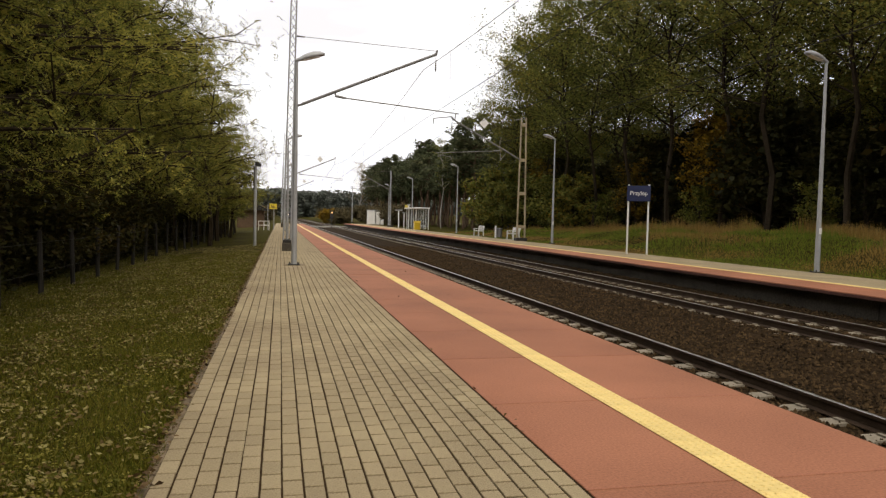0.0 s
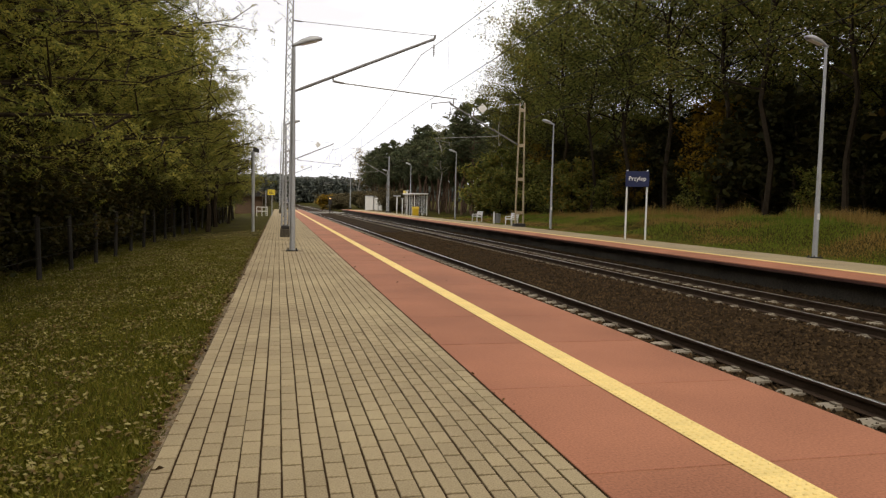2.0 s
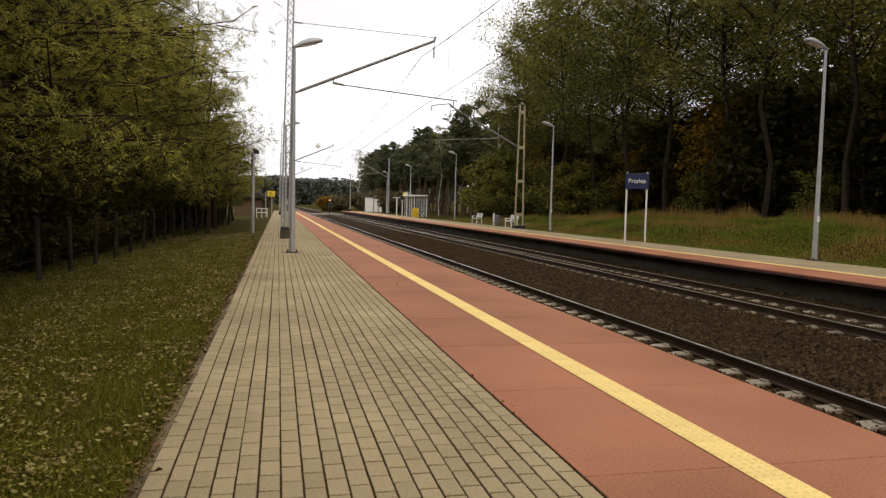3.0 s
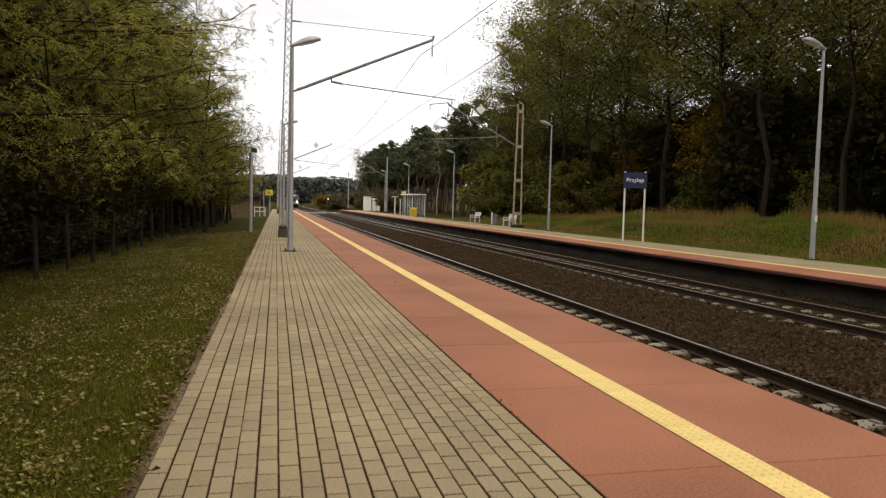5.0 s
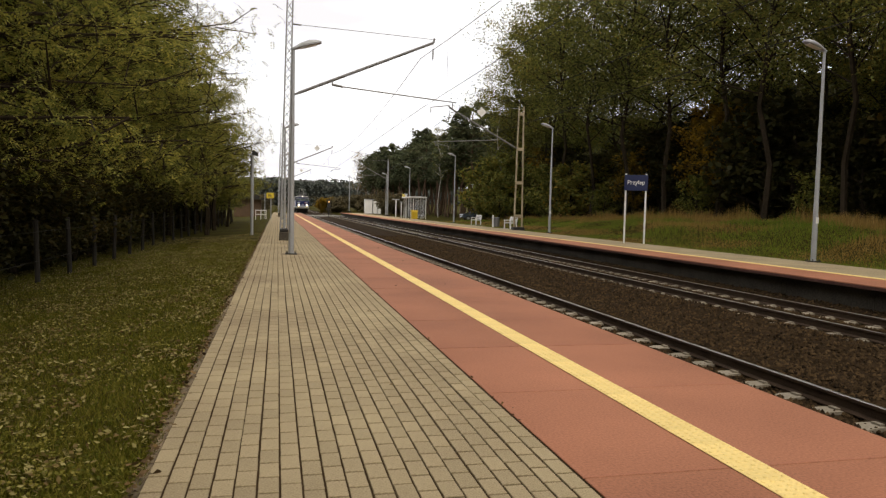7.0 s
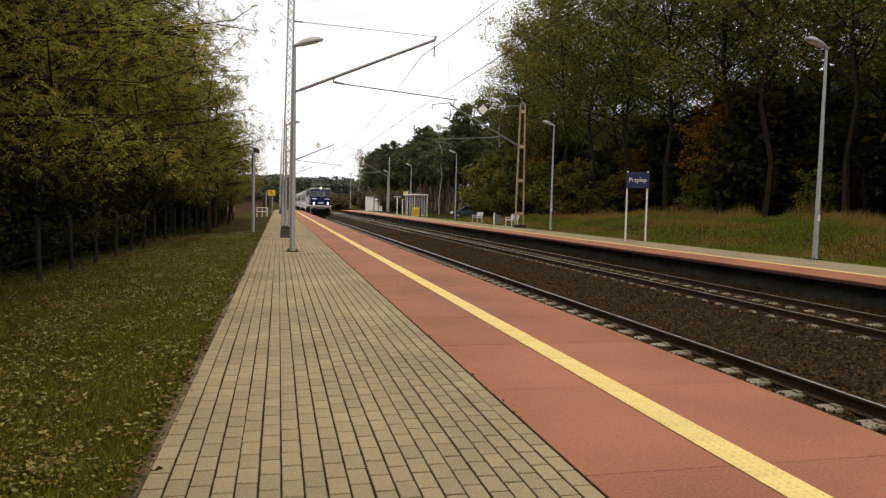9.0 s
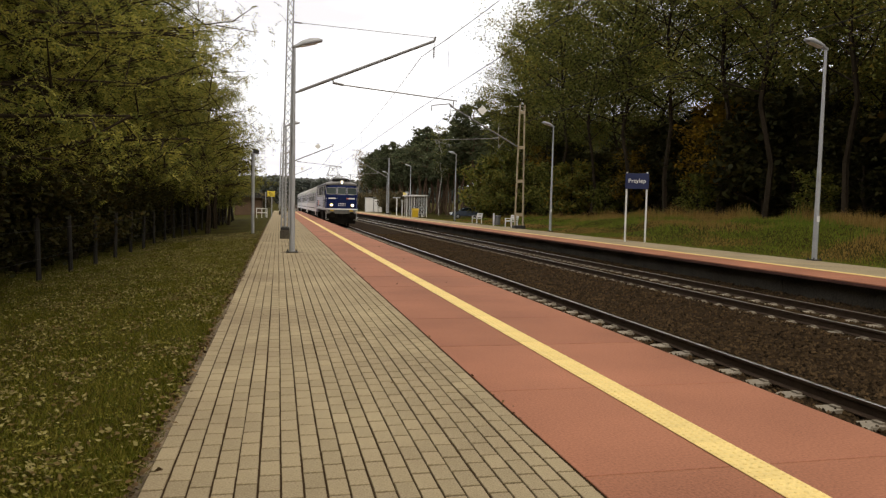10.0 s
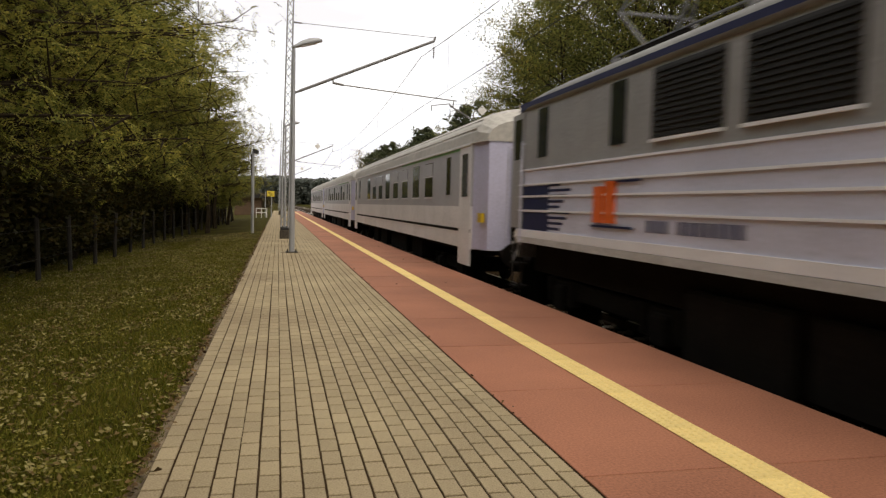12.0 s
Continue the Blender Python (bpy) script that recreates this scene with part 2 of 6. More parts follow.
def build_ground():
    xs = [-2500, -900, -400, -200, -110, -70, -45, -30, -22, -16, -12] + [-9 + 0.5 * i for i in range(16)]
    xs += [-0.95, -0.69, -0.66, 1.5, 3.84, 3.87, 6, 8.4, 10.5, 13.08, 13.12, 14.5, 16.88, 16.92]
    xs += [17.5 + 0.6 * i for i in range(16)] + [28, 31, 36, 44, 60, 90, 140, 240, 450, 1000, 2600]
    ys = [-800, -300, -120, -60, -30, -15] + [-6 + i for i in range(80)] + [76 + 4 * i for i in range(30)] + [210, 240, 280, 330, 400, 480, 560, 660, 800, 1100, 1600, 3000]
    verts = []
    for y in ys:
        for x in xs:
            z = ground_height(x, y)
            z += swell(x, y)
            if y > 130 and -0.7 < x < 3.9:
                z = -0.75
            verts.append((x, y, z))
    w = len(xs)
    faces = [(j * w + i, j * w + i + 1, (j + 1) * w + i + 1, (j + 1) * w + i) for j in range(len(ys) - 1) for i in range(w - 1)]
    m = mat("turf", (0.045, 0.044, 0.006), 0.98, dark=0.3, light=1.4, big=0.6, fine=18, bump=0.9, tint=(0.070, 0.044, 0.016), spec=0.03)
    g = mesh_object("ground", verts, faces, m)
    for f in g.data.polygons:
        f.use_smooth = True
    tagged(g, "mown autumn grass and leaf litter under the trees", "ground", kind="structure")


build_ground()


# ---- the two tracks ----
def rail_outline(x):
    top = RAIL_Z
    half = [(0.075, -0.172), (0.075, -0.160), (0.012, -0.140), (0.010, -0.050), (0.036, -0.036), (0.036, -0.006), (0.030, -0.001)]
    return [(x + a, top + b) for a, b in half] + [(x - a, top + b) for a, b in reversed(half)]


def build_sleeper(parent):
    bm = fresh()
    prism(bm, [(-1.3, -0.36), (1.3, -0.36), (1.3, -0.19), (1.22, -0.165), (0.5, -0.165), (0.3, -0.2), (-0.3, -0.2), (-0.5, -0.165), (-1.22, -0.165), (-1.3, -0.19)], "y", -0.115, 0.115)
    for s in (-1, 1):
        for k in (-1, 1):
            box(bm, s * 0.7535 + k * 0.105 - 0.03, s * 0.7535 + k * 0.105 + 0.03, -0.06, 0.06, -0.17, -0.142)
    return part("sleeper", bm, M_SLEEPER, parent)


def build_track(name, x, label, lift=0.0):
    track = thing(name, pose(0, 0, lift), label, "railway track", kind="structure")
    for s in (-1, 1):
        bm = fresh()
        prism(bm, rail_outline(x + s * 0.7535), "y", -25, 700)
        rail = part("rail", bm, M_RUST, track)
        bm = fresh()
        prism(bm, [(x + s * 0.7535 - 0.031, RAIL_Z), (x + s * 0.7535 + 0.031, RAIL_Z), (x + s * 0.7535 + 0.024, RAIL_Z + 0.003), (x + s * 0.7535 - 0.024, RAIL_Z + 0.003)], "y", -25, 700)
        part("running_surface", bm, M_RAILTOP, rail, "polished steel running surface")
    first = build_sleeper(track)
    first.matrix_basis = pose(x, -3.0, RAIL_Z)
    for i in range(1, 240):
        same("sleeper", first, track, pose(x, -3.0 + 0.612 * i, RAIL_Z, 0, 0, random.uniform(-0.5, 0.5)))
    verts, faces = [], []
    for i in range(240, 760):
        y = -3.0 + 0.612 * i
        k = len(verts)
        z0, z1 = RAIL_Z - 0.36, RAIL_Z - 0.165
        verts += [(x - 1.3, y - 0.14, z0), (x + 1.3, y - 0.14, z0), (x + 1.3, y + 0.14, z0), (x - 1.3, y + 0.14, z0), (x - 1.3, y - 0.12, z1), (x + 1.3, y - 0.12, z1), (x + 1.3, y + 0.12, z1), (x - 1.3, y + 0.12, z1)]
        faces += [(k + 4, k + 5, k + 6, k + 7), (k, k + 1, k + 5, k + 4), (k + 1, k + 2, k + 6, k + 5), (k + 2, k + 3, k + 7, k + 6), (k + 3, k, k + 4, k + 7)]
    rest = mesh_object("distant_sleepers", verts, faces, M_SLEEPER, track)
    rest["kind"] = "stuff"


build_track("track_1", TRACK_1, "welded rails on concrete sleepers along the platform")
build_track("track_2", TRACK_2, "welded rails on concrete sleepers beyond the first track", RAISE_2)


def bed_height(x, y):
    """Ballast: level between the sleepers, a shallow dip between the tracks."""
    d = min(abs(x - TRACK_1), abs(x - TRACK_2))
    z = RAIL_Z - 0.180 + RAISE_2 * max(0.0, min(1.0, (x - 7.4) / 2.0))
    if d > 0.98:
        z += (0.030 if x > TRACK_1 else -0.040) * min(1, (d - 0.98) / 0.15)
    if d > 1.6:
        z -= 0.07 * min(1, (d - 1.6) / 0.8)
    if x > TRACK_2 + 1.0:
        z += 0.13 * min(1, (x - TRACK_2 - 1.0) / 0.7)
    if d < 0.40:
        z += 0.012
    if 0.40 < d < 1.0:
        z -= 0.022
    return z


def build_ballast():
    xs = np.arange(3.9, 13.02, 0.16)
    ys = np.concatenate([np.arange(-20, 3, 1.0), np.arange(3, 40, 0.16), np.arange(40, 90, 0.5), np.arange(90, 720, 6.0)])
    verts, faces = [], []
    rng = np.random.default_rng(3)
    for y in ys:
        for x in xs:
            jig = rng.normal(0, 0.012) if y < 60 else rng.normal(0, 0.006)
            verts.append((x + rng.uniform(-0.04, 0.04), y, bed_height(x, y) + jig))
    w = len(xs)
    for j in range(len(ys) - 1):
        for i in range(w - 1):
            faces.append((j * w + i, j * w + i + 1, (j + 1) * w + i + 1, (j + 1) * w + i))
    bed = tagged(mesh_object("ballast_bed", verts, faces, M_BALLAST), "dark brown crushed-stone ballast between the rails", "ballast", kind="structure")
    # loose stones on the bed
    shape = np.array([(1, 0, 0), (-1, 0, 0), (0, 1, 0), (0, -1, 0), (0, 0, 1), (0, 0, -1)], float)
    tri = [(0, 2, 4), (2, 1, 4), (1, 3, 4), (3, 0, 4), (2, 0, 5), (1, 2, 5), (3, 1, 5), (0, 3, 5)]
    verts, faces = [], []
    for i in range(46000):
        y = 4 + 50 * rng.random() ** 1.7
        x = rng.uniform(4.95, 12.85) if i % 30 else rng.uniform(4.1, 4.95)
        s = rng.uniform(0.018, 0.042)
        p = shape * s * rng.uniform(0.6, 1.3, (6, 3))
        a = rng.uniform(0, 6.28)
        c, q = np.cos(a), np.sin(a)
        p = p @ np.array([(c, q, 0), (-q, c, 0), (0, 0, 1)])
        k = len(verts)
        verts += [tuple(v) for v in p + np.array((x, y, bed_height(x, y) + 0.006))]
        faces += [(a0 + k, b0 + k, c0 + k) for a0, b0, c0 in tri]
    tagged(mesh_object("ballast_stones", verts, faces, M_STONE), "loose brown ballast stones lying on the track bed", "ballast", kind="stuff")


build_ballast()


# ---- near platform ----
def build_platform_1():
    bm = fresh()
    box(bm, PLAT_L, EDGE_1 - 0.25, PLAT_0, PLAT_END, -0.9, -0.085)
    base = part("platform_1", bm, M_JOINT)
    bm = fresh()
    box(bm, PLAT_L, PAVE_R + 0.01, PLAT_0, PLAT_END, -0.085, -0.008)
    part("sand_bedding", bm, M_JOINT, base)
    bm = fresh()
    box(bm, PAVE_R + 0.012, EDGE_1 - 0.05, PLAT_0, PLAT_END, -0.086, -0.006)
    part("slab_bedding", bm, M_JOINT, base)
    tagged(base, "station platform with sand-jointed pavers and red slabs", "platform", kind="structure")
    return base


PLATFORM_1 = build_platform_1()


def build_platform_2():
    bm = fresh()
    box(bm, EDGE_2 + 0.35, BACK_2, PLAT_0, PLAT_END + 20, -0.95, -0.10)
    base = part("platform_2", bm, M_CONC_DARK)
    tagged(base, "opposite station platform with a grey concrete retaining wall", "platform", kind="structure")
    bm = fresh()
    box(bm, EDGE_2 + 0.36, BACK_2 + 0.1, PLAT_0, PLAT_END + 20, -0.10, -0.012)
    part("platform_bedding", bm, M_JOINT, base)
    return base


PLATFORM_2 = build_platform_2()


# ---- trees ----
def limb_mesh(segs, sides=5):
    """Tapered limbs: segs are (start, end, radius, radius)."""
    verts, faces = [], []
    for a, b, r0, r1 in segs:
        a, b = np.array(a, float), np.array(b, float)
        d = b - a
        d = d / (np.linalg.norm(d) + 1e-9)
        u = np.cross(d, (0.31, 0.87, 0.12))
        u /= np.linalg.norm(u) + 1e-9
        w = np.cross(d, u)
        k = len(verts)
        for c, r in ((a, r0), (b, r1)):
            for i in range(sides):
                t = 2 * math.pi * i / sides
                verts.append(tuple(c + r * (math.cos(t) * u + math.sin(t) * w)))
        for i in range(sides):
            j = (i + 1) % sides
            faces.append((k + i, k + j, k + sides + j, k + sides + i))
    return verts, faces


def leaf_cloud(name, centres, spreads, per, size, rng, material, flat=0.5, long=1.6):
    """Leaves as small folded four-cornered blades round the twig ends; one mesh."""
    n = len(centres) * per
    c = np.repeat(np.array(centres), per, axis=0)
    s = np.repeat(np.array(spreads), per)[:, None]
    pos = c + np.clip(rng.normal(0, 1, (n, 3)), -1.7, 1.7) * s * np.array((1, 1, 0.75))
    d = rng.normal(0, 1, (n, 3)) * np.array((1, 1, flat))
    d /= np.linalg.norm(d, axis=1)[:, None] + 1e-9
    e = np.cross(d, rng.normal(0, 1, (n, 3)) * (0.4, 0.4, 1.0))
    e /= np.linalg.norm(e, axis=1)[:, None] + 1e-9
    k = (size * rng.uniform(0.6, 1.35, n))[:, None]
    v = np.empty((n, 4, 3))
    v[:, 0], v[:, 2] = pos - d * k * long / 2, pos + d * k * long / 2
    droop = np.cross(d, e) * k * 0.18
    v[:, 1], v[:, 3] = pos + e * k / 2 + droop, pos - e * k / 2 + droop
    me = bpy.data.meshes.new(name)
    me.vertices.add(n * 4)
    me.vertices.foreach_set("co", v.reshape(-1))
    me.loops.add(n * 4)
    me.loops.foreach_set("vertex_index", np.arange(n * 4, dtype=np.int32))
    me.polygons.add(n)
    me.polygons.foreach_set("loop_start", np.arange(0, n * 4, 4, dtype=np.int32))
    me.update(calc_edges=True)
    me.materials.append(material)
    return me


def frond_cloud(name, centres, spreads, per, size, rng, material, pairs=5):
    """Feathery compound leaves: rows of leaflets on both sides of drooping stalks; one mesh."""
    n = len(centres) * per
    c = np.repeat(np.array(centres), per, axis=0)
    s = np.repeat(np.array(spreads), per)[:, None]
    base = c + np.clip(rng.normal(0, 1, (n, 3)), -1.6, 1.6) * s * np.array((1, 1, 0.5))
    d = rng.normal(0, 1, (n, 3)) * np.array((1, 1, 0.3)) + np.array((0, 0, -0.28))
    d /= np.linalg.norm(d, axis=1)[:, None] + 1e-9
    side = np.cross(d, np.array((0, 0, 1.0)) + rng.normal(0, 0.35, (n, 3)))
    side /= np.linalg.norm(side, axis=1)[:, None] + 1e-9
    k = (size * rng.uniform(0.7, 1.3, n))[:, None]
    v = np.empty((n, 2 * pairs, 4, 3))
    for i in range(pairs):
        u = i + 0.6
        stalk = base + d * k * 0.62 * u + np.array((0, 0, -0.035)) * k * u * u
        for j, way in enumerate((-1, 1)):
            out = side * way + d * 0.35 + rng.normal(0, 0.16, (n, 3))
            out[:, 2] -= 0.18
            tip = stalk + out * k
            mid = stalk + out * k * 0.5
            v[:, 2 * i + j, 0], v[:, 2 * i + j, 2] = stalk, tip
            v[:, 2 * i + j, 1], v[:, 2 * i + j, 3] = mid + d * k * 0.27, mid - d * k * 0.27
    m = n * 2 * pairs
    me = bpy.data.meshes.new(name)
    me.vertices.add(m * 4)
    me.vertices.foreach_set("co", v.reshape(-1))
    me.loops.add(m * 4)
    me.loops.foreach_set("vertex_index", np.arange(m * 4, dtype=np.int32))
    me.polygons.add(m)
    me.polygons.foreach_set("loop_start", np.arange(0, m * 4, 4, dtype=np.int32))
    me.update(calc_edges=True)
    me.materials.append(material)
    return me


def grow(rng, height, spread, low, limbs, twigs, lean=0.0, up=0.55, girth=1.0):
    """A trunk with limbs and twigs: the segments, the twig ends and the room round each."""
    segs, ends, room = [], [], []
    pts = [np.zeros(3)]
    n = 7
    r_base = (height * 0.013 + 0.03) * girth
    for i in range(1, n + 1):
        pts.append(np.array((lean * height * (i / n) ** 2 + rng.normal(0, 0.012 * height), rng.normal(0, 0.012 * height), height * 0.92 * i / n)))
    for i in range(n):
        segs.append((pts[i], pts[i + 1], r_base * (1 - 0.8 * i / n), r_base * (1 - 0.8 * (i + 1) / n)))
    for k in range(limbs):
        f = low + (1 - low) * ((k + rng.random()) / limbs)
        j = min(n - 1, int(f * n))
        o = pts[j] + (pts[j + 1] - pts[j]) * (f * n - j)
        az = k * 2.4 + rng.normal(0, 0.4)
        full = math.sin(math.pi * min(1, 0.25 + 0.75 * (f - low) / (1 - low + 1e-6))) ** 0.7
        ln = spread * (0.35 + 0.75 * full) * rng.uniform(0.62, 1.4)
        d = np.array((math.cos(az), math.sin(az), up * rng.uniform(0.4, 1.5)))
        d /= np.linalg.norm(d)
        mid = o + d * ln * 0.5
        tip = o + d * ln + np.array((0, 0, -0.10 * ln))
        r = r_base * 0.42 * (1 - 0.6 * f)
        segs += [(o, mid, r, r * 0.6), (mid, tip, r * 0.6, r * 0.2)]
        for q in range(twigs):
            g = 0.30 + 0.72 * (q + rng.random()) / twigs
            p0 = o + (tip - o) * min(g, 1)
            dv = rng.normal(0, 1, 3) * (1, 1, 0.6) + d * 0.6
            dv /= np.linalg.norm(dv) + 1e-9
            p1 = p0 + dv * ln * rng.uniform(0.14, 0.36)
            segs.append((p0, p1, r * 0.34, r * 0.14))
            ends.append(p1)
            room.append(ln * 0.085 + 0.10)
            ends.append((p0 + p1) / 2)
            room.append(ln * 0.06 + 0.08)
    return segs, ends, room


def build_tree(name, seed, label, category, group, height, spread, low, limbs, twigs, per, size, leaf, bark=None, up=0.55, lean=0.0, flat=0.5, long=1.6, girth=1.0, pairs=0):
    rng = np.random.default_rng(seed)
    segs, ends, room = grow(rng, height, spread, low, limbs, twigs, lean, up, girth)
    tree = thing(name, pose(0, 0, -50), label, category, group)
    v, f = limb_mesh(segs)
    mesh_object("trunk", v, f, bark or M_BARK, tree)
    if pairs:
        crown = new("crown", frond_cloud("crown", ends, room, per, size, rng, leaf, pairs))
    else:
        crown = new("crown", leaf_cloud("crown", ends, room, per, size, rng, leaf, flat, long))
    crown.parent = tree
    return tree


def plant(kinds, spots, rng):
    """Stand copies of the kinds at the spots (x, y, z, scale); the first of each kind moves to its own first spot."""
    used = set()
    for i, (x, y, z, s, k) in enumerate(spots):
        src = kinds[k]
        m = pose(x, y, z, 0, 0, rng.uniform(0, 360))
        if k not in used:
            used.add(k)
            src.scale = (s, s, s)
            src.matrix_basis = m @ Matrix.Diagonal((s, s, s, 1))
            continue
        ob = copy_thing(src, m)
        ob.matrix_basis = m @ Matrix.Diagonal((s, s, s, 1))


def left_wood():
    rng = np.random.default_rng(11)
    lab = "leafy locust tree turning yellow-green at the wood's edge"
    kinds = [build_tree("locust_tree", 100 + i, lab, "tree", "trees beside the platform", 10.5, 3.1, 0.20, 30, 8, per, size, M_LEAF_L, up=0.42, pairs=pairs) for i, (per, size, pairs) in enumerate(((8, 0.060, 6), (8, 0.060, 6), (8, 0.060, 6), (6, 0.095, 5), (6, 0.095, 5), (5, 0.16, 3)))]
    spots = []
    for i in range(24):
        y = 12.0 + i * 2.35 + rng.uniform(-0.5, 0.5)
        x = -6.4 + rng.uniform(-0.6, 0.5) + 0.045 * max(0, y - 22)
        spots.append((x, y, ground_height(x, y), rng.uniform(0.82, 1.2) * (1.05 if y < 34 else 0.9 if y < 48 else 0.72), int(rng.integers(3)) if y < 38 else 3 + int(rng.integers(2))))
    # Back rows; those at low y stand unseen, added to shut out light.
    for x0, step, count in ((-10.0, 3.4, 26), (-14.0, 4.2, 20)):
        for i in range(count):
            y = -16 + i * step + rng.uniform(-1, 1)
            x = x0 + rng.uniform(-1, 1)
            spots.append((x, y, ground_height(x, y), rng.uniform(1.1, 1.45), 5))
    # Trees out of view beside and behind the camera, added to shade the grass.
    for i in range(9):
        y = -15 + i * 2.9 + rng.uniform(-0.6, 0.6)
        x = -6.9 + rng.uniform(-0.5, 0.5)
        spots.append((x, y, ground_height(x, y), rng.uniform(1.05, 1.3), 3 + i % 2))
    plant(kinds, spots, rng)
    lab = "dense shrub under the locust trees, shade painted into its leaves"
    kinds = [build_tree("shrub", 140 + i, lab, "shrub", "undergrowth beside the platform", 2.6, 1.5, 0.05, 16, 6, 16, 0.085, M_LEAF_SHADE, up=0.8) for i in range(2)]
    spots = []
    for i in range(30):
        y = 12 + i * 1.9 + rng.uniform(-0.4, 0.4)
        x = -7.7 + rng.uniform(-0.8, 0.4) + 0.045 * max(0, y - 26)
        spots.append((x, y, ground_height(x, y) - 0.05, rng.uniform(0.7, 1.25), int(rng.integers(2))))
    # Front row, added to darken the foot of the trees with its leaf colour.
    for i in range(16):
        y = 12 + i * 1.5 + rng.uniform(-0.4, 0.4)
        x = -5.9 + rng.uniform(-0.4, 0.3) + 0.02 * max(0, y - 26)
        spots.append((x, y, ground_height(x, y) - 0.05, rng.uniform(0.75, 1.1), int(rng.integers(2))))
    for i in range(24):
        y = 2 + i * 3 + rng.uniform(-1, 1)
        x = -10.5 + rng.uniform(-1.2, 0.8)
        spots.append((x, y, ground_height(x, y) - 0.05, rng.uniform(1.3, 2.1), int(rng.integers(2))))
    plant(kinds, spots, rng)


def right_wood():
    rng = np.random.default_rng(12)
    lab = "tall dark oak with thinning autumn leaves in the wood"
    kinds = [build_tree("oak_tree", 200 + i, lab, "tree", "wood behind the opposite platform", 22.0, 5.2, 0.31, 36, 6, 42, 0.105, M_LEAF_R, up=0.75, girth=0.52) for i in range(4)]
    spots = []
    for row, (x0, step) in enumerate(((26.5, 5.2), (31.5, 6.0), (39.5, 7.0))):
        n = int(80 / step)
        for i in range(n):
            y = 8 + row * 4 + i * step + rng.uniform(-1.3, 1.3)
            x = x0 + rng.uniform(-1.3, 1.3)
            spots.append((x, y, ground_height(x, y) - 0.05, rng.uniform(0.9, 1.18), int(rng.integers(4))))
    # The last ten oaks stand out of view, added to block sky light.
    for x, y in ((28.0, 20.0), (30.5, 24.5), (33.0, 28.0), (35.0, 24.0), (36.5, 33.5), (41.0, 38.0), (45.0, 41.0), (42.0, 31.0), (32.0, 17.0), (50.0, 46.0), (27.0, 2.0), (27.5, -5.0), (26.8, -12.0), (27.2, -20.0), (33.0, 5.0), (33.5, -3.0), (34.0, -12.0), (40.0, 12.0), (41.0, 2.0), (40.0, -8.0)):
        spots.append((x, y, ground_height(x, y) - 0.05, rng.uniform(0.9, 1.1), int(rng.integers(4))))
    plant(kinds, spots, rng)
    lab = "slender dark pine with a bare trunk and ragged crown"
    kinds = [build_tree("pine_tree", 240 + i, lab, "tree", "pine wood along the line", 16.0, 2.7, 0.46, 24, 6, 11, 0.26, M_LEAF_P, M_BARK_PINE, up=0.35, flat=0.4, long=2.2) for i in range(3)]
    spots = []
    for row, (x0, step) in enumerate(((29.0, 4.6), (34.0, 5.0), (41.0, 6.0), (50.0, 8.0))):
        for i in range(int(150 / step)):
            y = 92 + row * 3 + i * step + rng.uniform(-1.5, 1.5)
            x = x0 + rng.uniform(-1.5, 1.5)
            spots.append((x, y, ground_height(x, y) - 0.05, rng.uniform(0.85, 1.2), int(rng.integers(3))))
    plant(kinds, spots, rng)
    lab = "bushy olive-green young tree at the wood's edge"
    kinds = [build_tree("young_tree", 270 + i, lab, "tree", "young trees behind the opposite platform", 4.5, 2.0, 0.06, 20, 6, 9, 0.18, M_LEAF_R, up=0.7) for i in range(2)]
    spots = []
    for i in range(12):
        y = 58 + i * 2.0 + rng.uniform(-0.6, 0.6)
        x = 25.2 + rng.uniform(-0.8, 1.8)
        spots.append((x, y, ground_height(x, y) - 0.05, rng.uniform(0.8, 1.3), int(rng.integers(2))))
    for x, y, s in ((23.1, 80.0, 1.25), (24.4, 79.0, 1.5), (25.6, 77.0, 1.6), (23.6, 74.0, 1.1), (26.5, 30.5, 0.55), (26.8, 41.5, 0.6), (26.4, 54.0, 0.7)):
        spots.append((x, y, ground_height(x, y) - 0.05, s, 1))
    plant(kinds, spots, rng)
    # Saplings fill the wood's interior, their dark leaves standing in for shade.
    lab = "sapling with the wood's shade painted into its brown-green leaves"
    kinds = [build_tree("sapling", 280 + i, lab, "tree", "saplings in the wood", 4.6, 2.0, 0.08, 20, 6, 9, 0.18, M_LEAF_SHADE, up=0.7) for i in range(2)]
    spots = []
    for row, (x0, step) in enumerate(((29.6, 2.8), (34.5, 3.0), (42.0, 3.6), (54.0, 4.4))):
        for i in range(int(84 / step)):
            y = -4 + row * 3 + i * step + rng.uniform(-1, 1)
            x = x0 + rng.uniform(-1.2, 1.2)
            spots.append((x, y, ground_height(x, y) - 0.05, rng.uniform(1.0, 1.7), int(rng.integers(2))))
    plant(kinds, spots, rng)


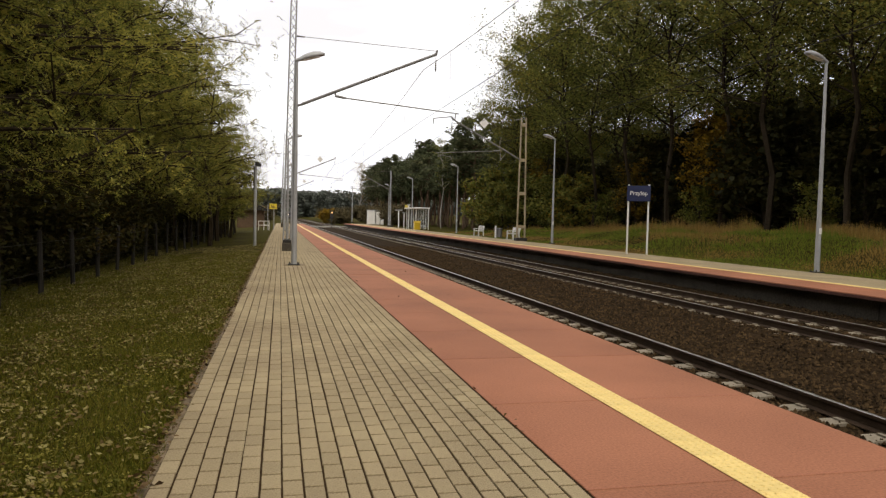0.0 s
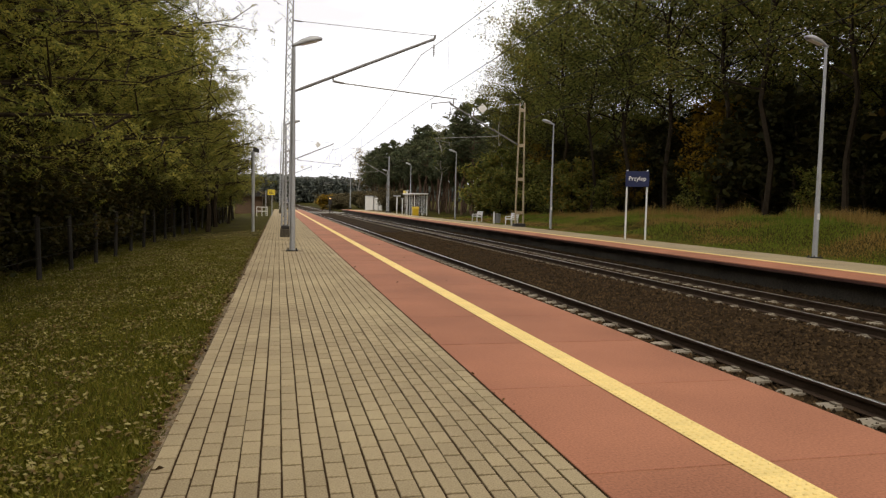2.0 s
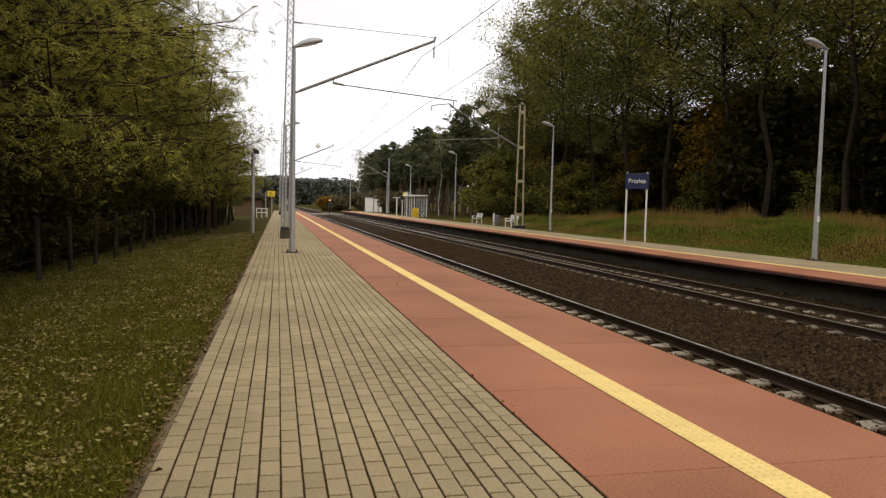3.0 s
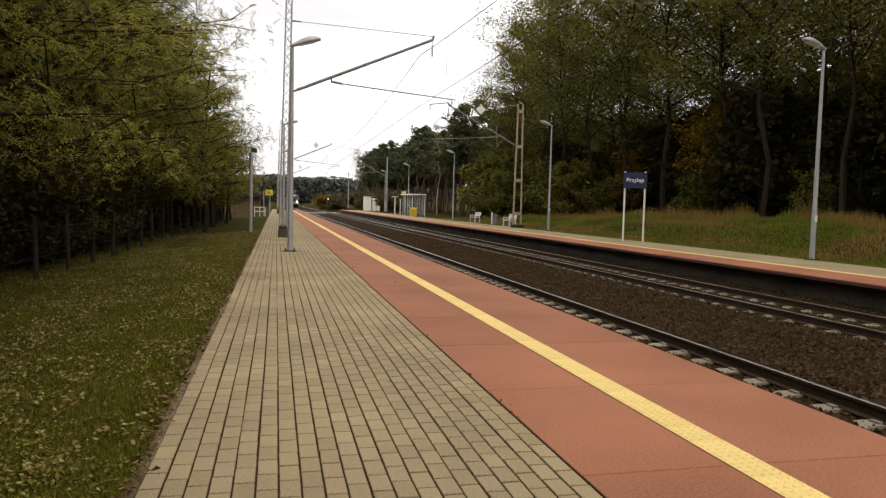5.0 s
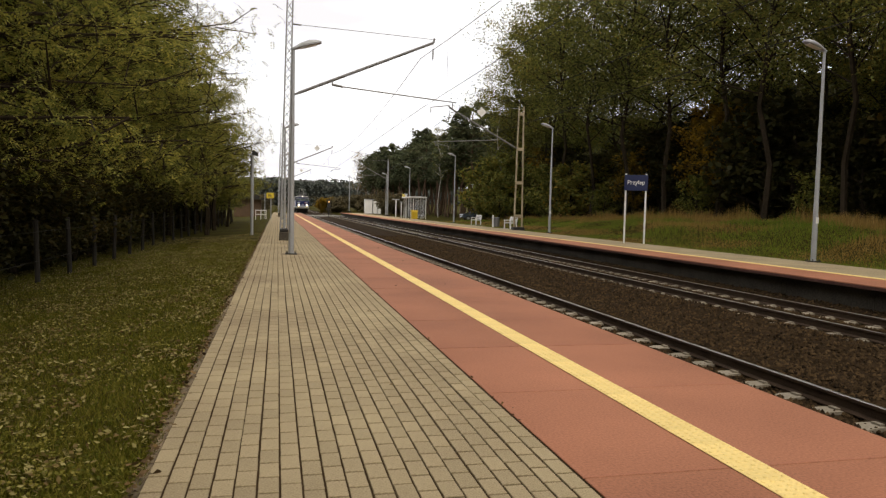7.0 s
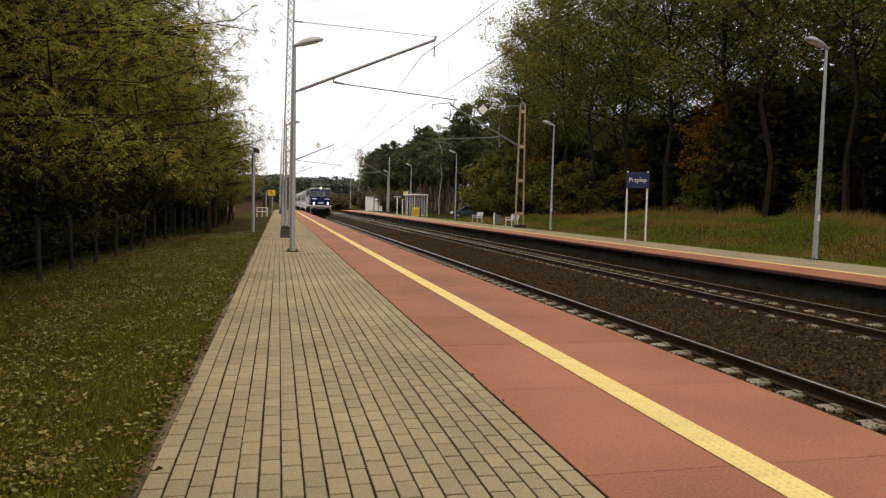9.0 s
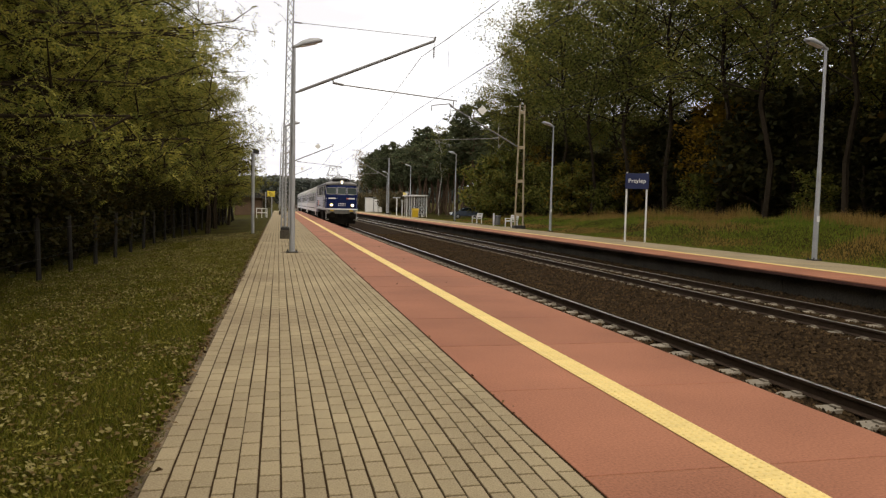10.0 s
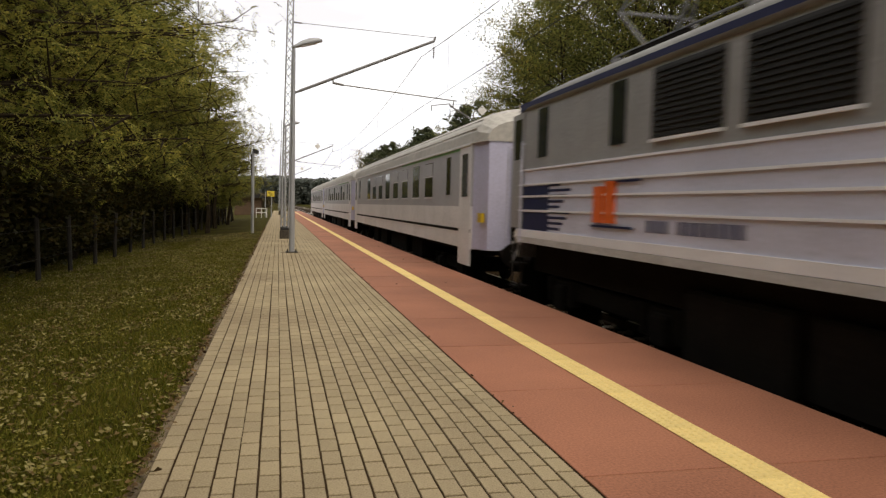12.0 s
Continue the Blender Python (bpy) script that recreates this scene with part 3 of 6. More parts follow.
def far_wood():
    """The wooded rise beyond the crossing, too far off to count its trees."""
    rng = np.random.default_rng(13)
    centres, room = [], []
    for i in range(2600):
        x = rng.uniform(-190, 260)
        y = rng.uniform(590, 680)
        h = 21 - 0.035 * max(0, x - 10) + 4 * noise.noise((x * 0.03, y * 0.02, 1)) + rng.uniform(-2, 2)
        for z in (0.2, 0.45, 0.7, 0.95):
            centres.append((x, y, h * z))
            room.append(1.3 if z > 0.9 else 2.4)
    ob = new("far_wood", leaf_cloud("far_wood", centres, room, 9, 2.0, rng, M_HAZED_WOOD))
    tagged(ob, "distant wood with haze painted into its leaves, on the rise beyond the crossing", "wood", kind="stuff")
    # Added backdrop: closes the sky gaps, with shade put into its leaf colour.
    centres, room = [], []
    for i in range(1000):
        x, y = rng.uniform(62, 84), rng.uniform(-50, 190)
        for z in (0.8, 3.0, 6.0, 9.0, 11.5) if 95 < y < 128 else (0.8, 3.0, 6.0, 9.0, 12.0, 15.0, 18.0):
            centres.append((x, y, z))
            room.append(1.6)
    # Leaf screen added on the left to keep sky light out of the wood.
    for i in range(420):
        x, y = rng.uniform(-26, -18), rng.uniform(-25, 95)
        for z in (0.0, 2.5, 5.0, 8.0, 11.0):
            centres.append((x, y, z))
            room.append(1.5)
    ob = new("deep_wood", leaf_cloud("deep_wood", centres, room, 9, 1.6, rng, M_LEAF_SHADE))
    tagged(ob, "added leaf backdrop behind the near trees, shade painted into it", "wood", kind="stuff")


left_wood()
right_wood()
far_wood()


# ---- the train ----
M_BLUE = mat("loco_blue", (0.004, 0.013, 0.072), 0.45, dark=0.8, light=1.2, big=1.2, fine=30, bump=0.02, spec=0.15)
M_NAVY = mat("loco_dark_blue", (0.008, 0.013, 0.06), 0.5, dark=0.8, light=1.2, big=1.2, fine=30, bump=0.02, spec=0.2)
M_LGREY = mat("loco_light_grey", (0.62, 0.63, 0.75), 0.42, dark=0.70, light=1.12, big=0.9, fine=25, bump=0.03)
M_MGREY = mat("loco_mid_grey", (0.31, 0.305, 0.30), 0.42, dark=0.65, light=1.15, big=1.5, fine=25, bump=0.03)
M_ROOF = mat("roof_grey", (0.22, 0.215, 0.205), 0.7, dark=0.5, light=1.2, big=0.8, fine=12, bump=0.05)
M_LINE = mat("white_trim", (0.82, 0.82, 0.84), 0.45, dark=0.85, light=1.05, bump=0)
M_SILL = mat("sill_grey", (0.55, 0.55, 0.54), 0.5, dark=0.6, light=1.15, big=2, fine=20)
M_BEAM = mat("beam_grey", (0.15, 0.14, 0.13), 0.7, dark=0.35, light=1.25, big=3, fine=14)
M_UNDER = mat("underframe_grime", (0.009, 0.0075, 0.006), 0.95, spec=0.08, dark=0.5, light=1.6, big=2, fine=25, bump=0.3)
M_GLASS = glass_mat("cab_glass", (0.045, 0.060, 0.056), 0.15, 0.2)
M_DGLASS = glass_mat("tinted_glass", (0.02, 0.025, 0.025), 0.08, 0.6)
M_GRILLE = mat("grille", (0.02, 0.02, 0.02), 0.7, 0.2, bump=0, spec=0.2)
M_ORANGE = mat("orange_paint", (0.75, 0.13, 0.02), 0.45, dark=0.9, light=1.1, bump=0)
M_HYEL = mat("yellow_paint", (0.62, 0.42, 0.03), 0.5, dark=0.8, light=1.1, bump=0)
M_COACH = mat("coach_grey", (0.38, 0.38, 0.40), 0.42, dark=0.8, light=1.12, big=1.0, fine=20, bump=0.02)
M_COACH_LIGHT = mat("coach_light_band", (0.74, 0.73, 0.73), 0.45, dark=0.75, light=1.1, big=1.0, fine=20, bump=0.02)
M_COACH_ROOF = mat("coach_roof", (0.48, 0.46, 0.42), 0.65, dark=0.7, light=1.15, big=0.7, fine=10, bump=0.05)
M_LAV = mat("coach_end", (0.52, 0.52, 0.68), 0.5, dark=0.8, light=1.1, big=1.5, fine=20)
M_GREEN = mat("green_line", (0.10, 0.30, 0.08), 0.5, bump=0)
M_LAMP_WARM = glow_mat("headlight_glow", (1.0, 0.70, 0.38), 80.0)
M_LAMP_COOL = glow_mat("top_light_glow", (1.0, 0.80, 0.52), 50.0)
M_REFLECT = mat("lamp_reflector", (0.62, 0.46, 0.24), 0.22, 0.9, bump=0)
M_CHROME = mat("headlight_rim", (0.24, 0.24, 0.25), 0.25, 0.9, bump=0)

LOCO_LEN = 14.6


def loco_front(x, z):
    """How far back the convex, raked cab front lies at this spot."""
    d = max(0.0, abs(x) - 0.46) * 0.34
    return d + max(0.0, z - 2.78) * 0.30 + max(0.0, abs(x) - 1.36) * 1.4


def front_patch(bm, x0, x1, z0, z1, out, thick=0.03, n=4):
    """A plate that follows the cab front."""
    cols = [x0 + (x1 - x0) * i / n for i in range(n + 1)]
    rings = []
    for x in cols:
        rings.append([bm.verts.new((x, loco_front(x, z) - o, z)) for z, o in ((z0, out), (z1, out), (z1, out - thick), (z0, out - thick))])
    for a, b in zip(rings, rings[1:]):
        for i in range(4):
            bm.faces.new((a[i], b[i], b[(i + 1) % 4], a[(i + 1) % 4]))
    bm.faces.new(rings[0])
    bm.faces.new(list(reversed(rings[-1])))
    return bm


def wheel(bm, x, y, r, w=0.13):
    tube(bm, (x - w / 2, y, r), (x + w / 2, y, r), r, seg=24)
    tube(bm, (x - w / 2 - 0.02, y, r), (x + w / 2 + 0.02, y, r), r * 0.35, seg=12)
    return bm


def bogie(parent, y, wheelbase, r, long):
    bm = fresh()
    for s in (-1, 1):
        box(bm, s * 1.02 - 0.08, s * 1.02 + 0.08, y - long / 2, y + long / 2, r - 0.02, r + 0.28, 0.03)
        for k in (-1, 1):
            box(bm, s * 1.12 - 0.09, s * 1.12 + 0.09, y + k * wheelbase / 2 - 0.2, y + k * wheelbase / 2 + 0.2, r - 0.2, r + 0.2, 0.04)
            for q in (-0.42, 0.42):
                tube(bm, (s * 1.1, y + k * wheelbase / 2 + q, r - 0.1), (s * 1.1, y + k * wheelbase / 2 + q, r + 0.3), 0.1, seg=10)
    box(bm, -0.95, 0.95, y - 0.3, y + 0.3, r - 0.1, r + 0.25)
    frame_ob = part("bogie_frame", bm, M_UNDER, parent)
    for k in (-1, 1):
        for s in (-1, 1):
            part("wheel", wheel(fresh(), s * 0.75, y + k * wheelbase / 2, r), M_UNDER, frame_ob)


def buffers(parent, y, way):
    for s in (-1, 1):
        bm = fresh()
        tube(bm, (s * 0.875, y, 1.06), (s * 0.875, y + way * 0.38, 1.06), 0.11, 0.095, 12)
        tube(bm, (s * 0.875, y + way * 0.36, 1.06), (s * 0.875, y + way * 0.58, 1.06), 0.08, 0.08, 12)
        tube(bm, (s * 0.875, y + way * 0.56, 1.06), (s * 0.875, y + way * 0.60, 1.06), 0.25, 0.24, 16)
        part("buffer", bm, M_UNDER, parent)


def pantograph(parent, y, head_z, name):
    base_z = 4.38
    mid = (base_z + head_z) / 2 - 0.15
    spread = 1.05 if head_z > 5 else 1.35
    bm = fresh()
    for s in (-1, 1):
        for k in (-1, 1):
            tube(bm, (s * 0.55, y + k * 0.6, 4.1), (s * 0.55, y + k * 0.6, base_z), 0.05, 0.04, 8)
        box(bm, s * 0.55 - 0.03, s * 0.55 + 0.03, y - 0.8, y + 0.8, base_z - 0.03, base_z + 0.03)
    box(bm, -0.55, 0.55, y - 0.05, y + 0.05, base_z - 0.03, base_z + 0.03)
    base = part(name, bm, M_UNDER, parent, "dark tubular pantograph")
    for s in (-1, 1):
        for k in (-1, 1):
            bm = fresh()
            tube(bm, (s * 0.5, y + k * 0.35, base_z), (s * 0.62, y + k * spread, mid), 0.028, 0.024, 6)
            part("lower_arm", bm, M_GALV_DARK, base)
            bm = fresh()
            tube(bm, (s * 0.62, y + k * spread, mid), (s * 0.32, y + k * 0.16, head_z - 0.07), 0.022, 0.018, 6)
            part("upper_arm", bm, M_GALV_DARK, base)
            bm = fresh()
            tube(bm, (s * 0.62, y + k * spread, mid), (-s * 0.32, y + k * 0.16, head_z - 0.07), 0.012, 0.012, 5)
            part("brace", bm, M_GALV_DARK, base)
    for k in (-1, 1):
        bm = fresh()
        tube(bm, (-0.62, y + k * spread, mid), (0.62, y + k * spread, mid), 0.022, 0.022, 6)
        part("cross_tube", bm, M_GALV_DARK, base)
    for k in (-0.16, 0.16):
        bm = fresh()
        box(bm, -0.55, 0.55, y + k - 0.03, y + k + 0.03, head_z - 0.035, head_z)
        for s in (-1, 1):
            tube(bm, (s * 0.55, y + k, head_z - 0.018), (s * 0.85, y + k, head_z - 0.12), 0.02, 0.016, 6)
            tube(bm, (s * 0.85, y + k, head_z - 0.12), (s * 0.97, y + k, head_z - 0.27), 0.016, 0.012, 6)
        part("collector_bow", bm, M_GALV_DARK, base)


def body_outline(half, low, eave, top, n=8):
    pts = [(-half, low), (half, low), (half, eave)]
    for i in range(1, n):
        a = math.pi * i / n
        pts.append((half * math.cos(a) ** 1 if abs(math.cos(a)) < 1 else half, eave + (top - eave) * math.sin(a) ** 0.72))
    pts.append((-half, eave))
    return pts


def build_loco():
    loco = thing("locomotive", pose(TRACK_1, 398, RAIL_Z), "blue-fronted grey electric locomotive with lit headlights pulling coaches", "locomotive")
    H = 1.48
    ends = (0.62, LOCO_LEN - 0.62)
    bm = fresh()
    box(bm, -H, H, ends[0], ends[1], 1.50, 2.72)
    part("lower_side", bm, M_LGREY, loco, "light lavender-grey lower body")
    bm = fresh()
    box(bm, -H + 0.004, H - 0.004, ends[0], ends[1], 2.72, 3.74)
    upper = part("upper_side", bm, M_MGREY, loco, "mid-grey upper body")
    bm = fresh()
    box(bm, -H - 0.006, H + 0.006, ends[0], ends[1], 3.74, 3.86)
    part("eaves_band", bm, M_NAVY, loco, "dark blue band under the roof")
    # roof, rounded at the ends
    bm = fresh()
    rings = []
    for y, k, lift in ((0.48, 0.95, 0.05), (0.62, 0.975, 0.14), (1.0, 1.0, 0.24), (1.6, 1.0, 0.30), (2.4, 1.0, 0.33), (LOCO_LEN - 2.4, 1.0, 0.33), (LOCO_LEN - 1.6, 1.0, 0.30), (LOCO_LEN - 1.0, 1.0, 0.24), (LOCO_LEN - 0.62, 0.975, 0.14), (LOCO_LEN - 0.48, 0.95, 0.05)):
        ring = []
        for i in range(13):
            a = math.pi * i / 12
            c = math.cos(a)
            x = (H + 0.02) * k * math.copysign(abs(c) ** 0.8, c)
            curve = 0.25 * (1 - abs(x) / H) if y < 1 else (-0.25 * (1 - abs(x) / H) if y > LOCO_LEN - 1 else 0)
            ring.append(bm.verts.new((x, y - curve, 3.77 + (0.09 + lift) * math.sin(a) ** 0.9 - (0.05 if i in (0, 12) else 0))))
        rings.append(ring)
    for a, b in zip(rings, rings[1:]):
        for i in range(12):
            bm.faces.new((a[i], a[i + 1], b[i + 1], b[i]))
        bm.faces.new((a[12], a[0], b[0], b[12]))
    bm.faces.new(rings[0])
    bm.faces.new(list(reversed(rings[-1])))
    roof = part("roof", bm, M_ROOF, loco, "rounded dusty grey roof", True)
    # cab fronts
    for end in (0, 1):
        bm = fresh()
        cols = [-1.48, -1.36, -0.9, -0.46, 0, 0.46, 0.9, 1.36, 1.48]
        rows = [1.62, 2.2, 2.78, 3.3, 3.74]
        grid = [[bm.verts.new((x, loco_front(x, z), z)) for x in cols] for z in rows]
        back = [[bm.verts.new((x, 0.7, z)) for x in cols] for z in rows]
        for g in (grid, back):
            for a, b in zip(g, g[1:]):
                for i in range(len(cols) - 1):
                    bm.faces.new((a[i], a[i + 1], b[i + 1], b[i]))
        for i in range(len(cols) - 1):
            for j in (0, -1):
                bm.faces.new((grid[j][i], grid[j][i + 1], back[j][i + 1], back[j][i]))
        for j in range(len(rows) - 1):
            for i in (0, -1):
                bm.faces.new((grid[j][i], grid[j + 1][i], back[j + 1][i], back[j][i]))
        turn = pose(0, LOCO_LEN, 0, 0, 0, 180) if end else pose(0, 0, 0)
        cab = part("cab_front", bm, M_BLUE, loco, "glossy deep blue cab front")
        cab.matrix_basis = turn
        for x0, x1 in ((-1.34, -0.52), (-0.37, 0.37), (0.52, 1.34)):
            pane = part("windscreen", front_patch(fresh(), x0, x1, 2.94, 3.50, 0.012), M_GLASS, cab, "grey-green windscreen")
            bm = fresh()
            for p in ((x0 - 0.04, x1 + 0.04, 2.90, 2.94), (x0 - 0.04, x1 + 0.04, 3.50, 3.535), (x0 - 0.04, x0, 2.94, 3.50), (x1, x1 + 0.04, 2.94, 3.50)):
                front_patch(bm, *p, 0.03, 0.04, 3)
            part("window_frame", bm, M_MGREY, pane)
        bm = fresh()
        tube(bm, (-1.0, loco_front(-1.0, 3.55) - 0.05, 3.52), (-0.72, loco_front(-0.72, 3.1) - 0.05, 3.2), 0.012, seg=5)
        tube(bm, (0.62, loco_front(0.62, 3.5) - 0.05, 3.52), (0.92, loco_front(0.92, 3.1) - 0.05, 3.25), 0.012, seg=5)
        part("wiper", bm, M_BLACK, cab)
        for x0, x1 in ((-1.38, -0.42), (0.42, 1.38)):
            part("front_stripe", front_patch(fresh(), x0, x1, 2.48, 2.60, 0.006, 0.02), M_LINE, cab, "white stripe")
        part("stripe_mark", front_patch(fresh(), 0.44, 0.60, 2.485, 2.595, 0.010, 0.01, 1), M_ORANGE, cab, "small orange mark")
        for x0, x1 in ((-0.34, -0.28), (-0.22, -0.02), (0.04, 0.22), (0.27, 0.33)):
            part("number_bar", front_patch(fresh(), x0, x1, 2.02, 2.10, 0.008, 0.01, 1), M_LINE, cab, "white number bar")
        for k in range(8):
            part("number_bar", front_patch(fresh(), -0.34 + 0.088 * k, -0.34 + 0.088 * k + 0.046, 1.86, 1.96, 0.008, 0.01, 1), M_LINE, cab, "white number bar")
        bm = fresh()
        front_patch(bm, -0.14, 0.14, 2.40, 2.62, 0.02, 0.03, 2)
        part("badge", bm, M_NAVY, cab, "dark badge")
        for s in (-1, 1):
            y = loco_front(0.95, 1.93)
            bm = fresh()
            tube(bm, (s * 0.95, y + 0.02, 1.93), (s * 0.95, y - 0.10, 1.93), 0.195, 0.185, 20)
            rim = part("headlight", bm, M_CHROME, cab, "chrome-rimmed headlight")
            bm = fresh()
            tube(bm, (s * 0.95, y - 0.09, 1.93), (s * 0.95, y - 0.108, 1.93), 0.165, 0.165, 20)
            part("reflector", bm, M_REFLECT, rim, "warm metal reflector")
            bm = fresh()
            ball(bm, (s * 0.95 + 0.03, y - 0.11, 1.93), 0.085, (1, 0.4, 1))
            part("bulb", bm, M_LAMP_WARM if not end else M_GLASS, rim, "lit headlight bulb" if not end else "unlit lamp")
            bm = fresh()
            tube(bm, (s * 1.40, loco_front(1.40, 2) - 0.06, 1.72), (s * 1.40, loco_front(1.40, 2) - 0.06, 2.66), 0.013, seg=6)
            for z in (1.74, 2.64):
                tube(bm, (s * 1.40, loco_front(1.40, 2) - 0.06, z), (s * 1.40, loco_front(1.40, 2) + 0.03, z), 0.014, seg=5)
            part("handrail", bm, M_LGREY, cab)
        # roof lamp under its visor
        bm = fresh()
        tube(bm, (0, 1.1, 4.02), (0, 0.30, 4.02), 0.19, 0.225, 18)
        box(bm, -0.16, 0.16, 0.45, 1.0, 3.78, 3.95)
        lamp = part("top_lamp", bm, M_MGREY, cab, "round roof headlight housing")
        bm = fresh()
        tube(bm, (0, 0.305, 4.02), (0, 0.285, 4.02), 0.19, 0.19, 18)
        lens = part("lens", bm, M_GALV, lamp, "silvery lamp lens")
        bm = fresh()
        ball(bm, (0, 0.28, 4.02), 0.07, (1, 0.3, 1))
        part("top_bulb", bm, M_LAMP_COOL if not end else M_GLASS, cab, "lit bulb of the roof lamp" if not end else "unlit bulb")
        bm = fresh()
        prism(bm, [(-0.78, 4.18), (0.78, 4.18), (0.66, 4.30), (-0.66, 4.30)], "y", 0.75, 1.9)
        part("horn_visor", bm, M_UNDER, cab, "flat dark roof box")
        # sill, buffer beam, steps
        part("front_sill", front_patch(fresh(), -1.46, 1.46, 1.52, 1.63, 0.07, 0.2, 8), M_LINE, cab, "white front sill")
        bm = fresh()
        front_patch(bm, -1.34, 1.34, 1.16, 1.51, 0.05, 0.25, 6)
        part("buffer_beam", bm, M_BEAM, cab, "dirty light grey buffer beam")
        for s in (-1, 1):
            part("hazard_plate", front_patch(fresh(), s * 0.86 - 0.15, s * 0.86 + 0.15, 1.37, 1.50, 0.062, 0.02, 1), M_HYEL, cab, "small yellow plate")
            bm = fresh()
            tube(bm, (s * 1.40, 0.18, 0.62), (s * 1.40, 0.18, 1.42), 0.022, seg=6)
            tube(bm, (s * 1.40, 0.18, 1.42), (s * 1.22, 0.10, 1.42), 0.02, seg=6)
            tube(bm, (s * 1.22, 0.10, 1.40), (s * 1.40, 0.18, 1.05), 0.02, seg=6)
            box(bm, s * 1.28 - 0.14, s * 1.28 + 0.14, 0.12, 0.36, 0.60, 0.64)
            part("step", bm, M_SILL, cab, "pale step bracket")
        bm = fresh()
        box(bm, -0.28, 0.28, -0.02, 0.2, 0.92, 1.32, 0.04)
        tube(bm, (0, -0.05, 1.1), (0, -0.32, 1.05), 0.05, 0.04, 8)
        tube(bm, (0, -0.30, 1.06), (0, -0.34, 0.78), 0.04, 0.04, 8)
        for s in (-1, 1):
            tube(bm, (s * 0.45, 0.0, 1.2), (s * 0.5, -0.15, 0.75), 0.035, 0.03, 6)
            tube(bm, (s * 0.62, 0.0, 1.2), (s * 0.60, -0.12, 0.8), 0.03, 0.03, 6)
        part("coupling", bm, M_UNDER, cab, "oily screw coupling and hoses")
        bm = fresh()
        front_patch(bm, -1.30, 1.30, 0.26, 1.09, -0.10, 0.12, 4)
        part("pilot", bm, M_UNDER, cab, "black snow guard")
        for s in (-1, 1):
            bm = fresh()
            tube(bm, (s * 0.875, 0.12, 1.06), (s * 0.875, -0.30, 1.06), 0.15, 0.13, 14)
            tube(bm, (s * 0.875, -0.28, 1.06), (s * 0.875, -0.50, 1.06), 0.09, 0.09, 12)
            tube(bm, (s * 0.875, -0.48, 1.06), (s * 0.875, -0.53, 1.06), 0.26, 0.25, 18)
            part("buffer", bm, M_UNDER, cab, "black buffer")
    # long sides
    for s in (-1, 1):
        X = s * H

        def plate(y0, y1, z0, z1, out, m, name, label="", par=loco):
            bm2 = fresh()
            lo, hi = sorted((X - s * 0.02, X + s * out))
            box(bm2, lo, hi, y0, y1, z0, z1)
            return part(name, bm2, m, par, label)

        for z in (2.01, 2.25, 2.45, 2.70):
            plate(0.70, 13.9, z - 0.014, z + 0.014, 0.022, M_LINE, "side_moulding", "white side moulding")
        plate(0.62, 13.98, 1.56, 1.68, 0.025, M_LINE, "sill_stripe", "white sill stripe")
        plate(0.62, 13.98, 1.46, 1.555, 0.03, M_SILL, "sole_bar", "grimy grey sole bar")
        for y0, y1 in ((0.62, 3.3), (12.5, 13.98)):
            for z0, z1 in ((1.69, 1.985), (2.03, 2.23), (2.27, 2.42)):
                plate(y0, y1, z0, z1, 0.006, M_NAVY if s > 0 or y0 > 5 else M_BLUE, "blue_panel", "dark blue side panel")
        # streaks where the blue fades out
        for k, z in enumerate([1.72 + 0.085 * i for i in range(9)]):
            bm2 = fresh()
            lo, hi = sorted((X - s * 0.01, X + s * 0.006))
            box(bm2, lo, hi, 3.3, 3.75 + 0.35 * ((k * 7) % 4) / 3, z, z + 0.045)
            part("blue_streak", bm2, M_NAVY, loco)
            bm2 = fresh()
            box(bm2, lo, hi, 12.5 - 0.45 - 0.4 * ((k * 5) % 4) / 3, 12.5, z, z + 0.04)
            part("blue_streak", bm2, M_NAVY, loco)
        # the operator's mark as plain shapes, and bars for its lettering
        plate(10.22, 10.50, 1.88, 2.42, 0.026, M_ORANGE, "mark", "orange block mark")
        plate(10.56, 10.84, 1.88, 2.36, 0.026, M_ORANGE, "mark", "orange block mark")
        plate(9.75, 10.9, 1.82, 1.85, 0.026, M_NAVY, "mark_line", "thin dark line")
        plate(9.6, 10.2, 2.40, 2.425, 0.026, M_NAVY, "mark_line", "thin dark line")
        for k in range(11):
            if k == 3:
                continue
            plate(9.42 - 0.165 * k - 0.10, 9.42 - 0.165 * k, 1.80, 1.94, 0.008, M_NAVY, "lettering_bar", "dark lettering bar")
        for k in range(7):
            plate(0.85 + 0.1 * k, 0.92 + 0.1 * k, 1.78, 1.88, 0.01, M_LINE, "number_bar", "white number bar")
        plate(1.75, 2.15, 2.06, 2.22, 0.012, M_LINE, "data_plate", "white data panel")
        # grilles with slats, windows, door
        for y0, y1 in ((3.6, 5.1), (6.4, 7.75), (8.05, 9.40)):
            g = plate(y0, y1, 2.87, 3.67, 0.01, M_BLACK, "grille", "black slatted air intake")
            for k in range(13):
                bm2 = fresh()
                lo, hi = sorted((X + s * 0.008, X + s * 0.026))
                box(bm2, lo, hi, y0 + 0.03, y1 - 0.03, 2.885 + 0.06 * k, 2.91 + 0.06 * k)
                part("slat", bm2, M_GRILLE, g)
            bm2 = fresh()
            lo, hi = sorted((X, X + s * 0.035))
            box(bm2, lo, hi, y0, y1, 2.835, 2.868)
            part("grille_sill", bm2, M_LINE, g)
